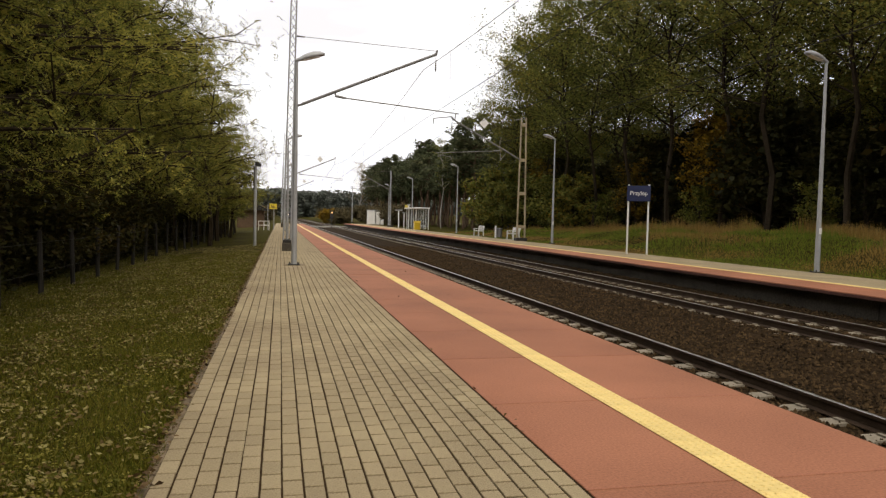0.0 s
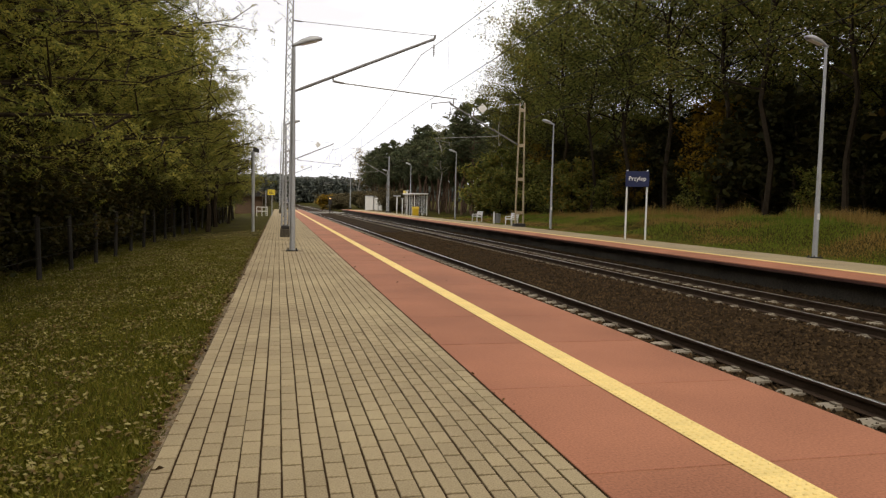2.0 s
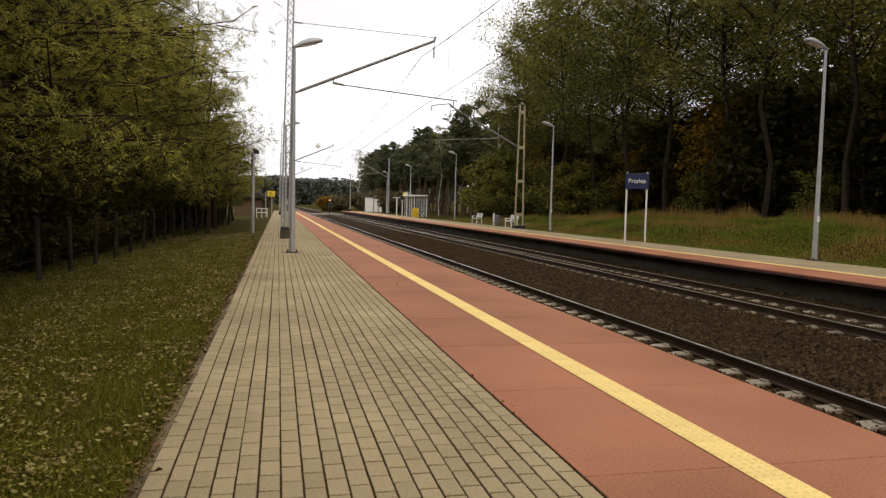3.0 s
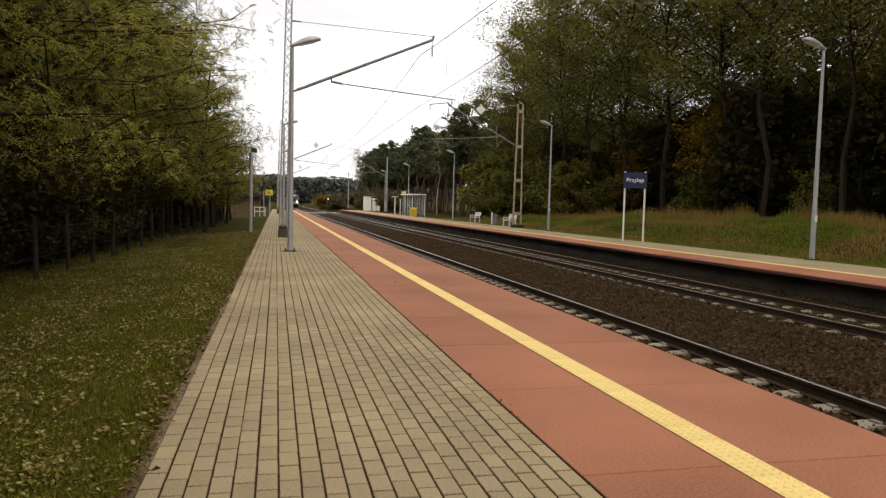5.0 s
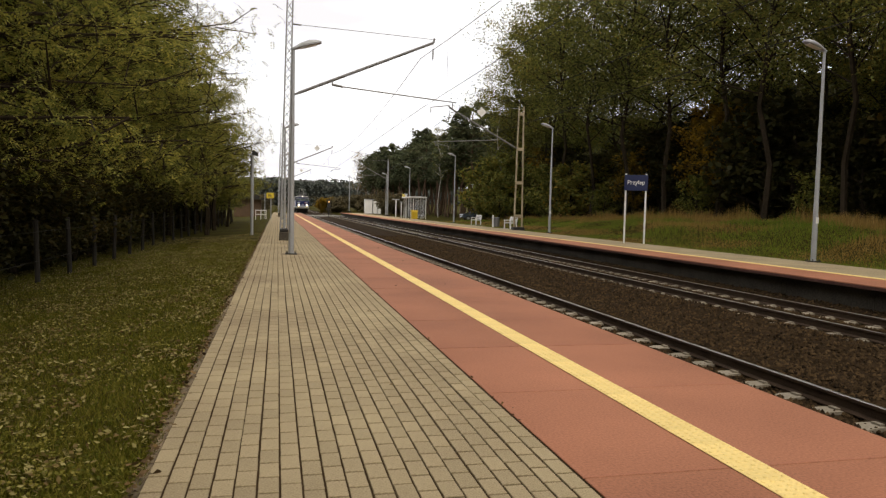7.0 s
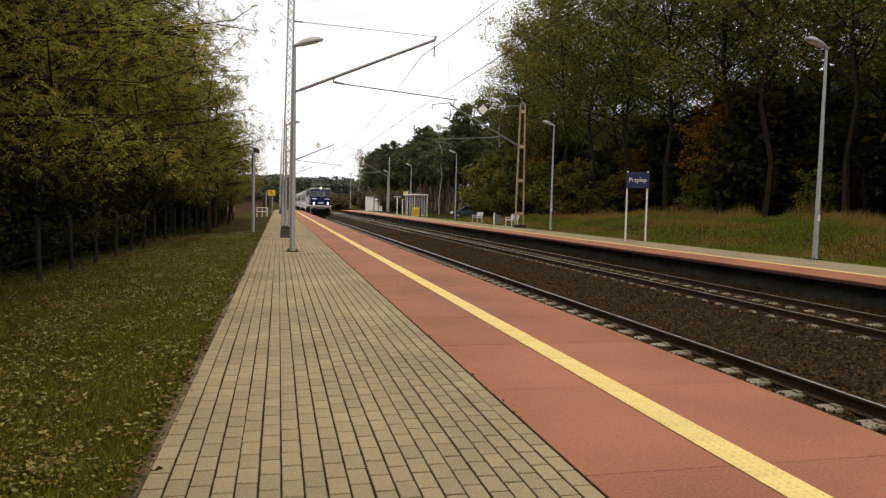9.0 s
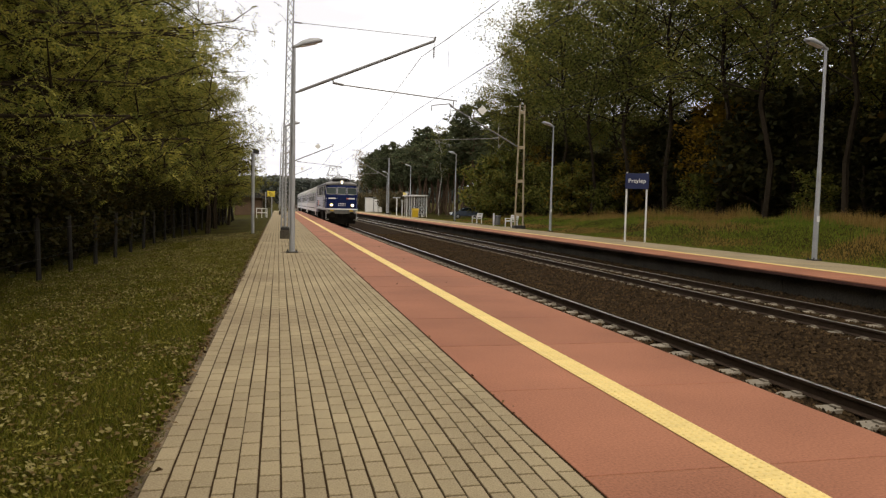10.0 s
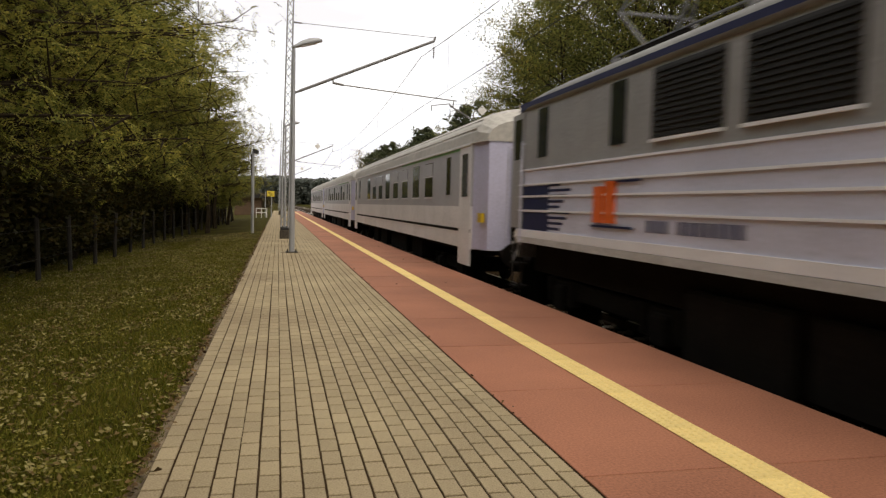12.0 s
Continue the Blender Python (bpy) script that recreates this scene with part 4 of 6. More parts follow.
        for y0, y1 in ((5.45, 5.9), (10.05, 10.45), (12.65, 13.05)):
            w = plate(y0, y1, 2.88, 3.67, 0.008, M_DGLASS, "side_window", "narrow dark side window")
        plate(0.80, 1.85, 2.86, 3.69, 0.010, M_GLASS, "cab_window", "cab side window")
        for y in (2.2, 13.7):
            d = plate(y, y + 0.6, 1.70, 3.70, 0.012, M_MGREY, "cab_door", "grey cab door")
            bm2 = fresh()
            lo, hi = sorted((X, X + s * 0.02))
            box(bm2, lo, hi, y + 0.12, y + 0.48, 2.9, 3.6)
            part("door_window", bm2, M_DGLASS, d)
            for q in (-0.06, 0.66):
                bm2 = fresh()
                tube(bm2, (X + s * 0.07, y + q, 1.45), (X + s * 0.07, y + q, 3.2), 0.016, seg=6)
                for z in (1.5, 3.15):
                    tube(bm2, (X + s * 0.07, y + q, z), (X, y + q, z), 0.012, seg=5)
                part("grab_rail", bm2, M_LGREY, d)
            bm2 = fresh()
            lo, hi = sorted((X - s * 0.2, X + s * 0.05))
            for z in (0.65, 1.05):
                box(bm2, lo, hi, y + 0.1, y + 0.5, z, z + 0.03)
            for q in (0.1, 0.5):
                tube(bm2, (X, y + q, 0.62), (X, y + q, 1.4), 0.018, seg=5)
            part("door_steps", bm2, M_UNDER, loco, "black door steps")
    # underframe and running gear
    bm = fresh()
    box(bm, -1.15, 1.15, 0.7, LOCO_LEN - 0.7, 0.95, 1.50)
    for y0, y1, z0 in ((5.8, 7.0, 0.45), (7.2, 8.9, 0.40)):
        box(bm, -1.30, 1.30, y0, y1, z0, 1.2, 0.04)
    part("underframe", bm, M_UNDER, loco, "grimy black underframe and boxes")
    for y in (3.45, LOCO_LEN - 3.45):
        bogie(loco, y, 3.05, 0.62, 4.1)
    # roof gear
    for y in [4.6 + 0.16 * i for i in range(24)]:
        part("resistor_fin", box(fresh(), -0.62, 0.62, y, y + 0.10, 4.20, 4.46), M_GALV_DARK, roof)
    bm = fresh()
    box(bm, -0.68, 0.68, 4.55, 8.45, 4.12, 4.22)
    part("resistor_box", bm, M_GALV_DARK, roof, "finned grey resistor box")
    bm = fresh()
    for y in (2.3, 3.2, 9.2, 12.6):
        tube(bm, (-0.4, y, 4.15), (-0.4, y, 4.48), 0.07, 0.05, 8)
        tube(bm, (0.4, y, 4.15), (0.4, y, 4.48), 0.07, 0.05, 8)
        tube(bm, (-0.4, y, 4.48), (0.4, y, 4.48), 0.02, 0.02, 6)
    tube(bm, (-0.4, 2.3, 4.50), (-0.4, 12.6, 4.50), 0.018, 0.018, 6)
    part("roof_busbar", bm, M_GALV_DARK, roof)
    pantograph(loco, 3.4, 4.72, "lowered_pantograph")
    pantograph(loco, 11.0, 6.02, "raised_pantograph")
    return loco


def build_coach(y_front):
    coach = thing("coach", pose(TRACK_1, 398 + y_front, RAIL_Z), "grey passenger coach with dark windows and ribbed roof", "railway coach", "coaches of the train")
    H, L = 1.43, 25.9
    bm = fresh()
    box(bm, -H, H, 0.75, L - 0.75, 2.06, 3.46)
    part("upper_side", bm, M_COACH, coach, "grey window band")
    bm = fresh()
    box(bm, -H - 0.004, H + 0.004, 0.75, L - 0.75, 1.10, 2.06)
    part("lower_side", bm, M_COACH_LIGHT, coach, "pale lower side")
    for y0, y1 in ((0.0, 0.75), (L - 0.75, L)):
        bm = fresh()
        w0 = H - 0.16
        outer, inner = (y0, y1) if y0 == 0 else (y1, y0)
        prism(bm, [(-w0, outer), (w0, outer), (H - 0.03, inner), (-H + 0.03, inner)], "z", 1.12, 3.5)
        part("end_wall", bm, M_LAV, coach, "lavender-grey coach end")
        bm = fresh()
        s = -0.02 if y0 == 0 else 0.02
        lo, hi = sorted((outer, outer + 6 * s))
        box(bm, -0.75, 0.75, lo, hi, 1.25, 3.35, 0.03)
        part("gangway", bm, M_UNDER, coach, "black rubber gangway")
    bm = fresh()
    rings = []
    for y, k in ((-0.02, 0.90), (0.5, 0.985), (1.2, 1.0), (L - 1.2, 1.0), (L - 0.5, 0.985), (L + 0.02, 0.90)):
        ring = []
        for i in range(15):
            a = math.pi * i / 14
            c = math.cos(a)
            ring.append(bm.verts.new(((H + 0.03) * k * math.copysign(abs(c) ** 0.75, c), y, 3.46 + 0.80 * (0.75 + 0.25 * k if k > 0.95 else 0.62) * math.sin(a) ** 0.8)))
        rings.append(ring)
    for a, b in zip(rings, rings[1:]):
        for i in range(14):
            bm.faces.new((a[i], a[i + 1], b[i + 1], b[i]))
        bm.faces.new((a[14], a[0], b[0], b[14]))
    bm.faces.new(rings[0])
    bm.faces.new(list(reversed(rings[-1])))
    roof = part("roof", bm, M_COACH_ROOF, coach, "beige-grey ribbed roof")
    bm = fresh()
    for a in (0.32, 0.62, 0.95, math.pi - 0.95, math.pi - 0.62, math.pi - 0.32):
        c = math.cos(a)
        x = (H + 0.03) * math.copysign(abs(c) ** 0.75, c)
        z = 3.46 + 0.80 * math.sin(a) ** 0.8
        tube(bm, (x, 0.6, z), (x, L - 0.6, z), 0.016, 0.016, 5)
    part("roof_rib", bm, M_COACH_ROOF, roof)
    for s in (-1, 1):
        X = s * H

        def plate(y0, y1, z0, z1, out, m, name, label="", par=coach):
            bm2 = fresh()
            lo, hi = sorted((X - s * 0.03, X + s * out))
            box(bm2, lo, hi, y0, y1, z0, z1)
            return part(name, bm2, m, par, label)

        plate(0.8, L - 0.8, 1.47, 1.54, 0.012, M_UNDER, "black_line", "black line along the side")
        plate(0.8, L - 0.8, 3.43, 3.48, 0.04, M_COACH_LIGHT, "gutter", "pale gutter")
        plate(1.6, 10.0, 3.37, 3.42, 0.008, M_GREEN, "class_line", "thin green line under the gutter")
        ys = [5.4 + 1.96 * i for i in range(8)]
        for k, y in enumerate(ys):
            w = plate(y - 0.52, y + 0.52, 2.30, 3.26, 0.006, M_DGLASS, "window", "dark coach window")
            bm2 = fresh()
            lo, hi = sorted((X, X + s * 0.016))
            box(bm2, lo, hi, y - 0.56, y + 0.56, 2.26, 2.295)
            if k % 3 != 1:
                box(bm2, lo, hi, y - 0.52, y + 0.52, 2.86, 2.89)
            part("window_rail", bm2, M_COACH_LIGHT, w)
            if k % 3 != 1:
                bm2 = fresh()
                lo, hi = sorted((X, X + s * 0.012))
                box(bm2, lo, hi, y - 0.50, y + 0.50, 2.90, 3.24)
                part("curtain_pane", bm2, M_COACH, w)
        for y in (3.0, L - 3.0):
            plate(y - 0.22, y + 0.22, 2.34, 3.28, 0.006, M_DGLASS, "narrow_window", "narrow dark window")
        for y0 in (0.82, L - 0.82 - 1.0):
            d = plate(y0, y0 + 1.0, 0.72, 3.42, 0.016, M_COACH_LIGHT, "door", "pale folding door reaching below the side")
            bm2 = fresh()
            lo, hi = sorted((X, X + s * 0.022))
            box(bm2, lo, hi, y0 + 0.25, y0 + 0.75, 2.28, 3.26)
            part("door_window", bm2, M_DGLASS, d)
        plate(0.05, 0.35, 1.72, 1.92, -0.10, M_HYEL, "yellow_mark", "yellow mark near the end")
    bm = fresh()
    box(bm, -1.1, 1.1, 1.0, L - 1.0, 0.95, 1.14)
    for y0, y1 in ((7.2, 9.0), (10.0, 13.5), (14.6, 16.4), (17.2, 18.6)):
        box(bm, -1.2, 1.2, y0, y1, 0.42, 1.0, 0.05)
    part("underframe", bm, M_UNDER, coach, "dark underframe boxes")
    for y in (3.6, L - 3.6):
        bogie(coach, y, 2.5, 0.46, 3.4)
    buffers(coach, 0.0, -1)
    buffers(coach, L, 1)
    return coach


COACH_AT = [16.5 + 26.9 * i for i in range(3)]
LOCOMOTIVE = build_loco()
COACHES = [build_coach(COACH_AT[0])]
for y_front in COACH_AT[1:]:
    COACHES.append(copy_thing(COACHES[0], pose(TRACK_1, 398 + y_front, RAIL_Z)))
tagged(COACHES[0], "grey passenger coach with dark windows behind the locomotive")
TRAIN_WAY = [(0.0, 398.0), (3.0, 298.5), (5.0, 232.0), (7.0, 165.2), (9.0, 98.4), (9.5, 81.4), (10.0, 64.8), (10.5, 48.4), (11.0, 32.4), (11.4, 20.0), (11.5, 16.6), (11.6, 12.4), (11.7, 8.6), (11.8, 4.9), (11.9, 1.4), (12.0, -2.0)]


# ---- lamps, masts and wires ----
def build_lamp(x, y, height, way, label, group):
    """A lamp post whose head reaches towards the track (way = 1 or -1)."""
    lamp = thing("street_lamp", pose(x, y, 0), label, "lamp post", group)
    bm = fresh()
    box(bm, -0.17, 0.17, -0.17, 0.17, 0.0, 0.035, 0.006)
    for a in (-1, 1):
        for b in (-1, 1):
            tube(bm, (a * 0.12, b * 0.12, 0.03), (a * 0.12, b * 0.12, 0.09), 0.018, seg=6)
    part("base_plate", bm, M_BLACK, lamp, "dark bolted base plate")
    if way > 0:
        bm = fresh()
        tube(bm, (0.02, 0, -0.03), (0.02, 0, 0.005), 0.36, 0.35, 20)
        part("collar", bm, M_KERB, lamp, "round soiled collar in the paving")
    bm = fresh()
    tube(bm, (0, 0, 0.03), (0, 0, 1.1), 0.085, 0.08, 14, False)
    tube(bm, (0, 0, 1.1), (0, 0, height), 0.078, 0.042, 14, False)
    part("pole", bm, M_GALV, lamp, smooth=True)
    if way < 0:
        bm = fresh()
        box(bm, -0.05, 0.05, -0.086, -0.078, 1.25, 1.45)
        part("label_plate", bm, M_WHITE, lamp, "small pale plate")
    # the head: a flat shell with a domed back
    bm = fresh()
    rings = []
    for k, (u, w, hi) in enumerate(((-0.06, 0.05, 0.05), (0.04, 0.075, 0.075), (0.22, 0.13, 0.14), (0.45, 0.16, 0.165), (0.66, 0.14, 0.12), (0.80, 0.07, 0.04))):
        ring = []
        for i in range(10):
            a = 2 * math.pi * i / 10
            z = math.sin(a)
            ring.append(bm.verts.new((way * u, w * math.cos(a), height + 0.30 * u + (hi * z if z > 0 else 0.035 * z))))
        rings.append(ring)
    for a, b in zip(rings, rings[1:]):
        for i in range(10):
            bm.faces.new((a[i], a[(i + 1) % 10], b[(i + 1) % 10], b[i]))
    bm.faces.new(rings[0])
    bm.faces.new(list(reversed(rings[-1])))
    head = part("lamp_head", bm, M_GALV, lamp, "shell-shaped grey lamp head", True)
    bm = fresh()
    prism(bm, [(way * 0.2, height + 0.02), (way * 0.66, height + 0.158), (way * 0.66, height + 0.178), (way * 0.2, height + 0.04)], "y", -0.10, 0.10)
    part("diffuser", bm, M_WHITE, head)
    return lamp


for x, y in ((0.41, 21.2), (0.41, 43.0), (0.41, 68.0)):
    build_lamp(x, y, 5.95, 1, "tall galvanised lamp post standing on the paving", "lamps on the near platform")
for x, y in ((17.02, 19.6), (17.3, 43.3), (17.6, 70.2), (17.6, 95.5), (17.6, 117.0)):
    build_lamp(x, y, 6.78, -1, "tall galvanised lamp post behind the opposite platform", "lamps on the opposite platform")


def cantilever(mast, way, reach, lattice_x, diamond):
    """The bracket that carries the wire: an inclined strut, a stay, a lower tube and the registration arm."""
    s = way
    x0 = s * lattice_x
    bm = fresh()
    tube(bm, (x0, 0, 5.84), (x0 + s * 0.35, 0, 6.0), 0.045, 0.045, 8)
    tube(bm, (x0 + s * 0.3, 0, 5.98), (s * reach, 0, 8.48), 0.062, 0.055, 10)
    tube(bm, (s * reach, 0, 8.48), (s * (reach + 0.05), 0, 8.66), 0.05, 0.04, 8)
    strut = part("bracket_tube", bm, M_GALV_DARK, mast, "grey inclined bracket tube")
    bm = fresh()
    tube(bm, (x0, 0, 8.70), (s * (reach + 0.02), 0, 8.62), 0.012, 0.012, 6)
    tube(bm, (x0, 0, 8.70), (x0 + s * 0.35, 0, 8.69), 0.035, 0.03, 8)
    part("stay_rod", bm, M_GALV_DARK, mast)
    bm = fresh()
    tube(bm, (s * 1.75, 0, 6.62), (s * 1.78, 0, 6.40), 0.03, 0.03, 6)
    tube(bm, (s * 1.75, 0, 6.42), (s * 2.2, 0, 6.36), 0.05, 0.045, 8)
    tube(bm, (s * 2.2, 0, 6.36), (s * (reach + 1.1), 0, 6.06), 0.026, 0.024, 8)
    tube(bm, (s * (reach + 0.95), 0, 6.08), (s * (reach + 0.93), 0, 5.78), 0.022, 0.022, 6)
    part("steady_tube", bm, M_GALV_DARK, mast, "grey horizontal steady tube")
    bm = fresh()
    tube(bm, (s * (reach + 0.93), 0, 5.80), (s * (reach + 0.75), 0, 5.92), 0.022, 0.022, 6)
    tube(bm, (s * (reach + 0.75), 0, 5.92), (s * reach, 0, 5.80), 0.020, 0.018, 6)
    tube(bm, (s * reach, 0, 5.80), (s * reach, 0, 5.58), 0.02, 0.02, 6)
    part("registration_arm", bm, M_GALV_DARK, mast)
    bm = fresh()
    tube(bm, (s * reach, 0, 8.42), (s * reach, 0, 7.74), 0.010, 0.010, 6)
    for k in range(5):
        tube(bm, (s * reach, 0, 8.22 - 0.09 * k), (s * reach, 0, 8.17 - 0.09 * k), 0.045, 0.03, 8)
    part("insulator", bm, M_GALV_DARK, mast, "hanging ribbed insulator")
    if diamond:
        bm = fresh()
        c = reach * (0.56 if way < 0 else 0.70)
        prism(bm, [(s * c, 8.30 - 0.36), (s * c + 0.36, 8.30), (s * c, 8.30 + 0.36), (s * c - 0.36, 8.30)], "y", -0.045, -0.03)
        part("diamond_plate", bm, M_WHITE, mast, "white diamond warning plate")


def build_lattice_mast(x, y, diamond):
    mast = thing("catenary_mast", pose(x, y, 0, 0, 0.9, 0), "grey lattice steel catenary mast on a concrete foot", "mast", "catenary masts on the near side")
    bm = fresh()
    box(bm, -0.19, 0.19, -0.22, 0.22, -0.05, 0.34, 0.03)
    part("foundation", bm, M_CONC_DARK, mast, "dark concrete foundation block")
    top, lo, hi = 11.2, 0.145, 0.105

    def half(z):
        return lo + (hi - lo) * z / top
    for a in (-1, 1):
        for b in (-1, 1):
            v, f = limb_mesh([((a * half(0.4), b * half(0.4), 0.4), (a * half(top), b * half(top), top), 0.034, 0.030)], 4)
            mesh_object("leg", v, f, M_GALV, mast)
    segs = []
    for side in range(4):
        z, flip = 0.6, 1
        while z < top - 0.3:
            z2 = z + 0.36
            p, q = (flip * half(z), half(z)), (-flip * half(z2), half(z2))
            for n in range(side):
                p, q = (-p[1], p[0]), (-q[1], q[0])
            segs.append(((*p, z), (*q, z2), 0.015, 0.015))
            z, flip = z2, -flip
    v, f = limb_mesh(segs, 4)
    mesh_object("lattice_bracing", v, f, M_GALV, mast, "zigzag lattice bracing")
    bm = fresh()
    box(bm, -0.17, 0.17, -0.19, 0.19, 0.34, 0.46, 0.02)
    part("foot_guard", bm, M_BLACK, mast, "black foot guard")
    cantilever(mast, 1, 5.92, 0.12, diamond)
    return mast


def build_twin_mast(x, y, foot, paint):
    mast = thing("catenary_mast", pose(x, y, 0), "ochre-grey twin-legged catenary mast with batten plates" if foot > 0.2 else "slim grey catenary mast beside the opposite platform", "mast", "catenary masts on the opposite side")
    bm = fresh()
    box(bm, -0.42, 0.42, -0.3, 0.3, -0.05, 0.22, 0.03)
    part("foundation", bm, M_BLACK, mast, "dark foundation block")
    for s in (-1, 1):
        bm = fresh()
        v, f = limb_mesh([((s * foot, 0, 0.2), (s * foot * 0.58, 0, 8.85), 0.068 if foot > 0.2 else 0.06, 0.058 if foot > 0.2 else 0.05)], 4)
        mesh_object("leg", v, f, paint, mast)
        bm.free()
    for z in (0.9, 3.3, 5.7, 8.2):
        bm = fresh()
        k = foot * (1 - 0.42 * z / 8.85)
        box(bm, -k, k, -0.06, 0.06, z, z + 0.22)
        part("batten", bm, paint, mast)
    cantilever(mast, -1, 5.3, 0.2, foot > 0.2)
    return mast


for i, y in enumerate((29.5, 86.0, 143.0)):
    build_lattice_mast(0.27, y, i > 0)
build_twin_mast(16.95, 48.5, 0.30, M_OLIVE)
for y in (111.0, 172.0):
    build_twin_mast(16.95, y, 0.08, M_GALV)


def wire_mesh(pts, r, sides=5):
    """One unbroken thin tube through the points."""
    verts, faces = [], []
    for p in pts:
        for i in range(sides):
            a = 2 * math.pi * i / sides
            verts.append((p[0] + r * math.cos(a), p[1], p[2] + r * math.sin(a)))
    for k in range(len(pts) - 1):
        for i in range(sides):
            j = (i + 1) % sides
            faces.append((k * sides + i, k * sides + j, (k + 1) * sides + j, (k + 1) * sides + i))
    return verts, faces


def build_overhead(name, x, supports, label):
    line = thing(name, pose(0, 0, 0), label, "overhead line")
    ys = [supports[0] - 57] + list(supports) + [supports[-1] + 57 * k for k in (1, 2, 3, 4)]
    contact, carrier, drop = [], [], []
    for k, (a, b) in enumerate(zip(ys, ys[1:])):
        xa, xb = x + 0.25 * (-1) ** k, x - 0.25 * (-1) ** k
        contact.append(((xa, a, 5.58), (xb, b, 5.58), 0.010, 0.010))
        n = 12
        pts = []
        for i in range(n + 1):
            u = i / n
            pts.append((xa + (xb - xa) * u, a + (b - a) * u, 7.70 - 0.90 * 4 * u * (1 - u)))
        carrier.append(pts)
        for p in pts[1:-1:2]:
            drop.append((p, (p[0], p[1], 5.58), 0.005, 0.005))
    for seg in contact:
        v, f = limb_mesh([seg], 4)
        mesh_object("contact_wire", v, f, M_WIRE, line)
    for pts in carrier:
        v, f = wire_mesh(pts, 0.012)
        mesh_object("messenger_wire", v, f, M_WIRE, line)
    for p in drop:
        v, f = limb_mesh([p], 3)
        mesh_object("dropper", v, f, M_WIRE, line)


build_overhead("overhead_line", TRACK_1 + 0.4, (29.5, 86.0, 143.0), "thin catenary and contact wires over the near track")
build_overhead("overhead_line", TRACK_2 + 0.5, (48.5, 111.0, 172.0), "thin catenary and contact wires over the far track")


# ---- signs and furniture ----
def text_part(name, words, size, m, material, parent):
    cu = bpy.data.curves.new(name, "FONT")
    cu.body, cu.size, cu.extrude, cu.offset, cu.align_x, cu.align_y = words, size, 0.004, 0.002, "CENTER", "CENTER"
    ob = new(name, cu)
    bpy.context.view_layer.update()
    me = bpy.data.meshes.new_from_object(ob.evaluated_get(bpy.context.evaluated_depsgraph_get()))
    bpy.data.objects.remove(ob)
    me.materials.clear()
    me.materials.append(material)
    t = new(name, me)
    t.parent = parent
    t.matrix_basis = m
    return t


def station_sign():
    sign = thing("station_sign", pose(16.52, 30.6, 0), "dark blue station name board on two white posts", "sign")
    for s in (-1, 1):
        bm = fresh()
        tube(bm, (s * 0.46, 0, -0.1), (s * 0.46, 0, 3.30), 0.045, 0.045, 10)
        part("post", bm, M_WHITE, sign)
        bm = fresh()
        box(bm, s * 0.46 - 0.07, s * 0.46 + 0.07, -0.06, 0.0, 2.85, 2.9)
        part("clamp", bm, M_GALV_DARK, sign)
    bm = fresh()
    box(bm, -0.54, 0.54, -0.09, -0.055, 2.50, 3.24, 0.008)
    board = part("board", bm, M_SIGNBLUE, sign, "dark blue name board")
    text_part("lettering", "Przylep", 0.275, pose(0, -0.096, 2.88, 90, 0, 0), M_WHITE, board)["label"] = "white station name lettering"
    sign.matrix_basis = pose(16.52, 30.6, 0, 0, 0, -26)


station_sign()


def build_bench(x, y):
    b = thing("bench", pose(x, y, 0, 0, 0, -90), "white-grey slatted bench beside the opposite platform", "bench", "benches")
    for s in (-1, 1):
        bm = fresh()
        prism(bm, [(-0.28, 0), (-0.22, 0), (-0.20, 0.40), (0.16, 0.40), (0.20, 0), (0.26, 0), (0.24, 0.44), (0.34, 0.92), (0.28, 0.92), (0.17, 0.46), (-0.26, 0.46)], "x", s * 0.75 - 0.04, s * 0.75 + 0.04)
        box(bm, s * 0.75 - 0.04, s * 0.75 + 0.04, -0.28, 0.24, 0.62, 0.67)
        box(bm, s * 0.75 - 0.03, s * 0.75 + 0.03, -0.27, -0.22, 0.44, 0.64)
        part("frame", bm, M_WHITE, b)
    for k in range(4):
        bm = fresh()
        box(bm, -0.9, 0.9, -0.26 + 0.115 * k, -0.16 + 0.115 * k, 0.462, 0.497, 0.006)
        part("seat_slat", bm, M_WHITE, b)
    for k in range(3):
        bm = fresh()
        box(bm, -0.9, 0.9, 0.19 + 0.035 * k, 0.225 + 0.035 * k, 0.56 + 0.13 * k, 0.66 + 0.13 * k, 0.006)
        part("back_slat", bm, M_WHITE, b)
    bm = fresh()
    box(bm, -1.1, 1.1, -0.5, 0.5, -0.15, -0.002)
    part("pad", bm, M_CONC, b, "concrete pad")


build_bench(17.5, 51.8)
build_bench(17.7, 62.2)


def build_bin():
    b = thing("litter_bin", pose(17.5, 56.4, -0.02), "grey litter bin on a white post", "bin")
    bm = fresh()
    tube(bm, (0, 0, -0.1), (0, 0, 1.0), 0.07, 0.07, 10)
    part("post", bm, M_WHITE, b)
    bm = fresh()
    tube(bm, (0.32, 0, 0.05), (0.32, 0, 0.78), 0.24, 0.26, 16)
    part("drum", bm, M_GALV_DARK, b)
    bm = fresh()
    tube(bm, (0.32, 0, 0.78), (0.32, 0, 0.83), 0.275, 0.275, 16)
    part("rim", bm, M_GALV, b)


build_bin()


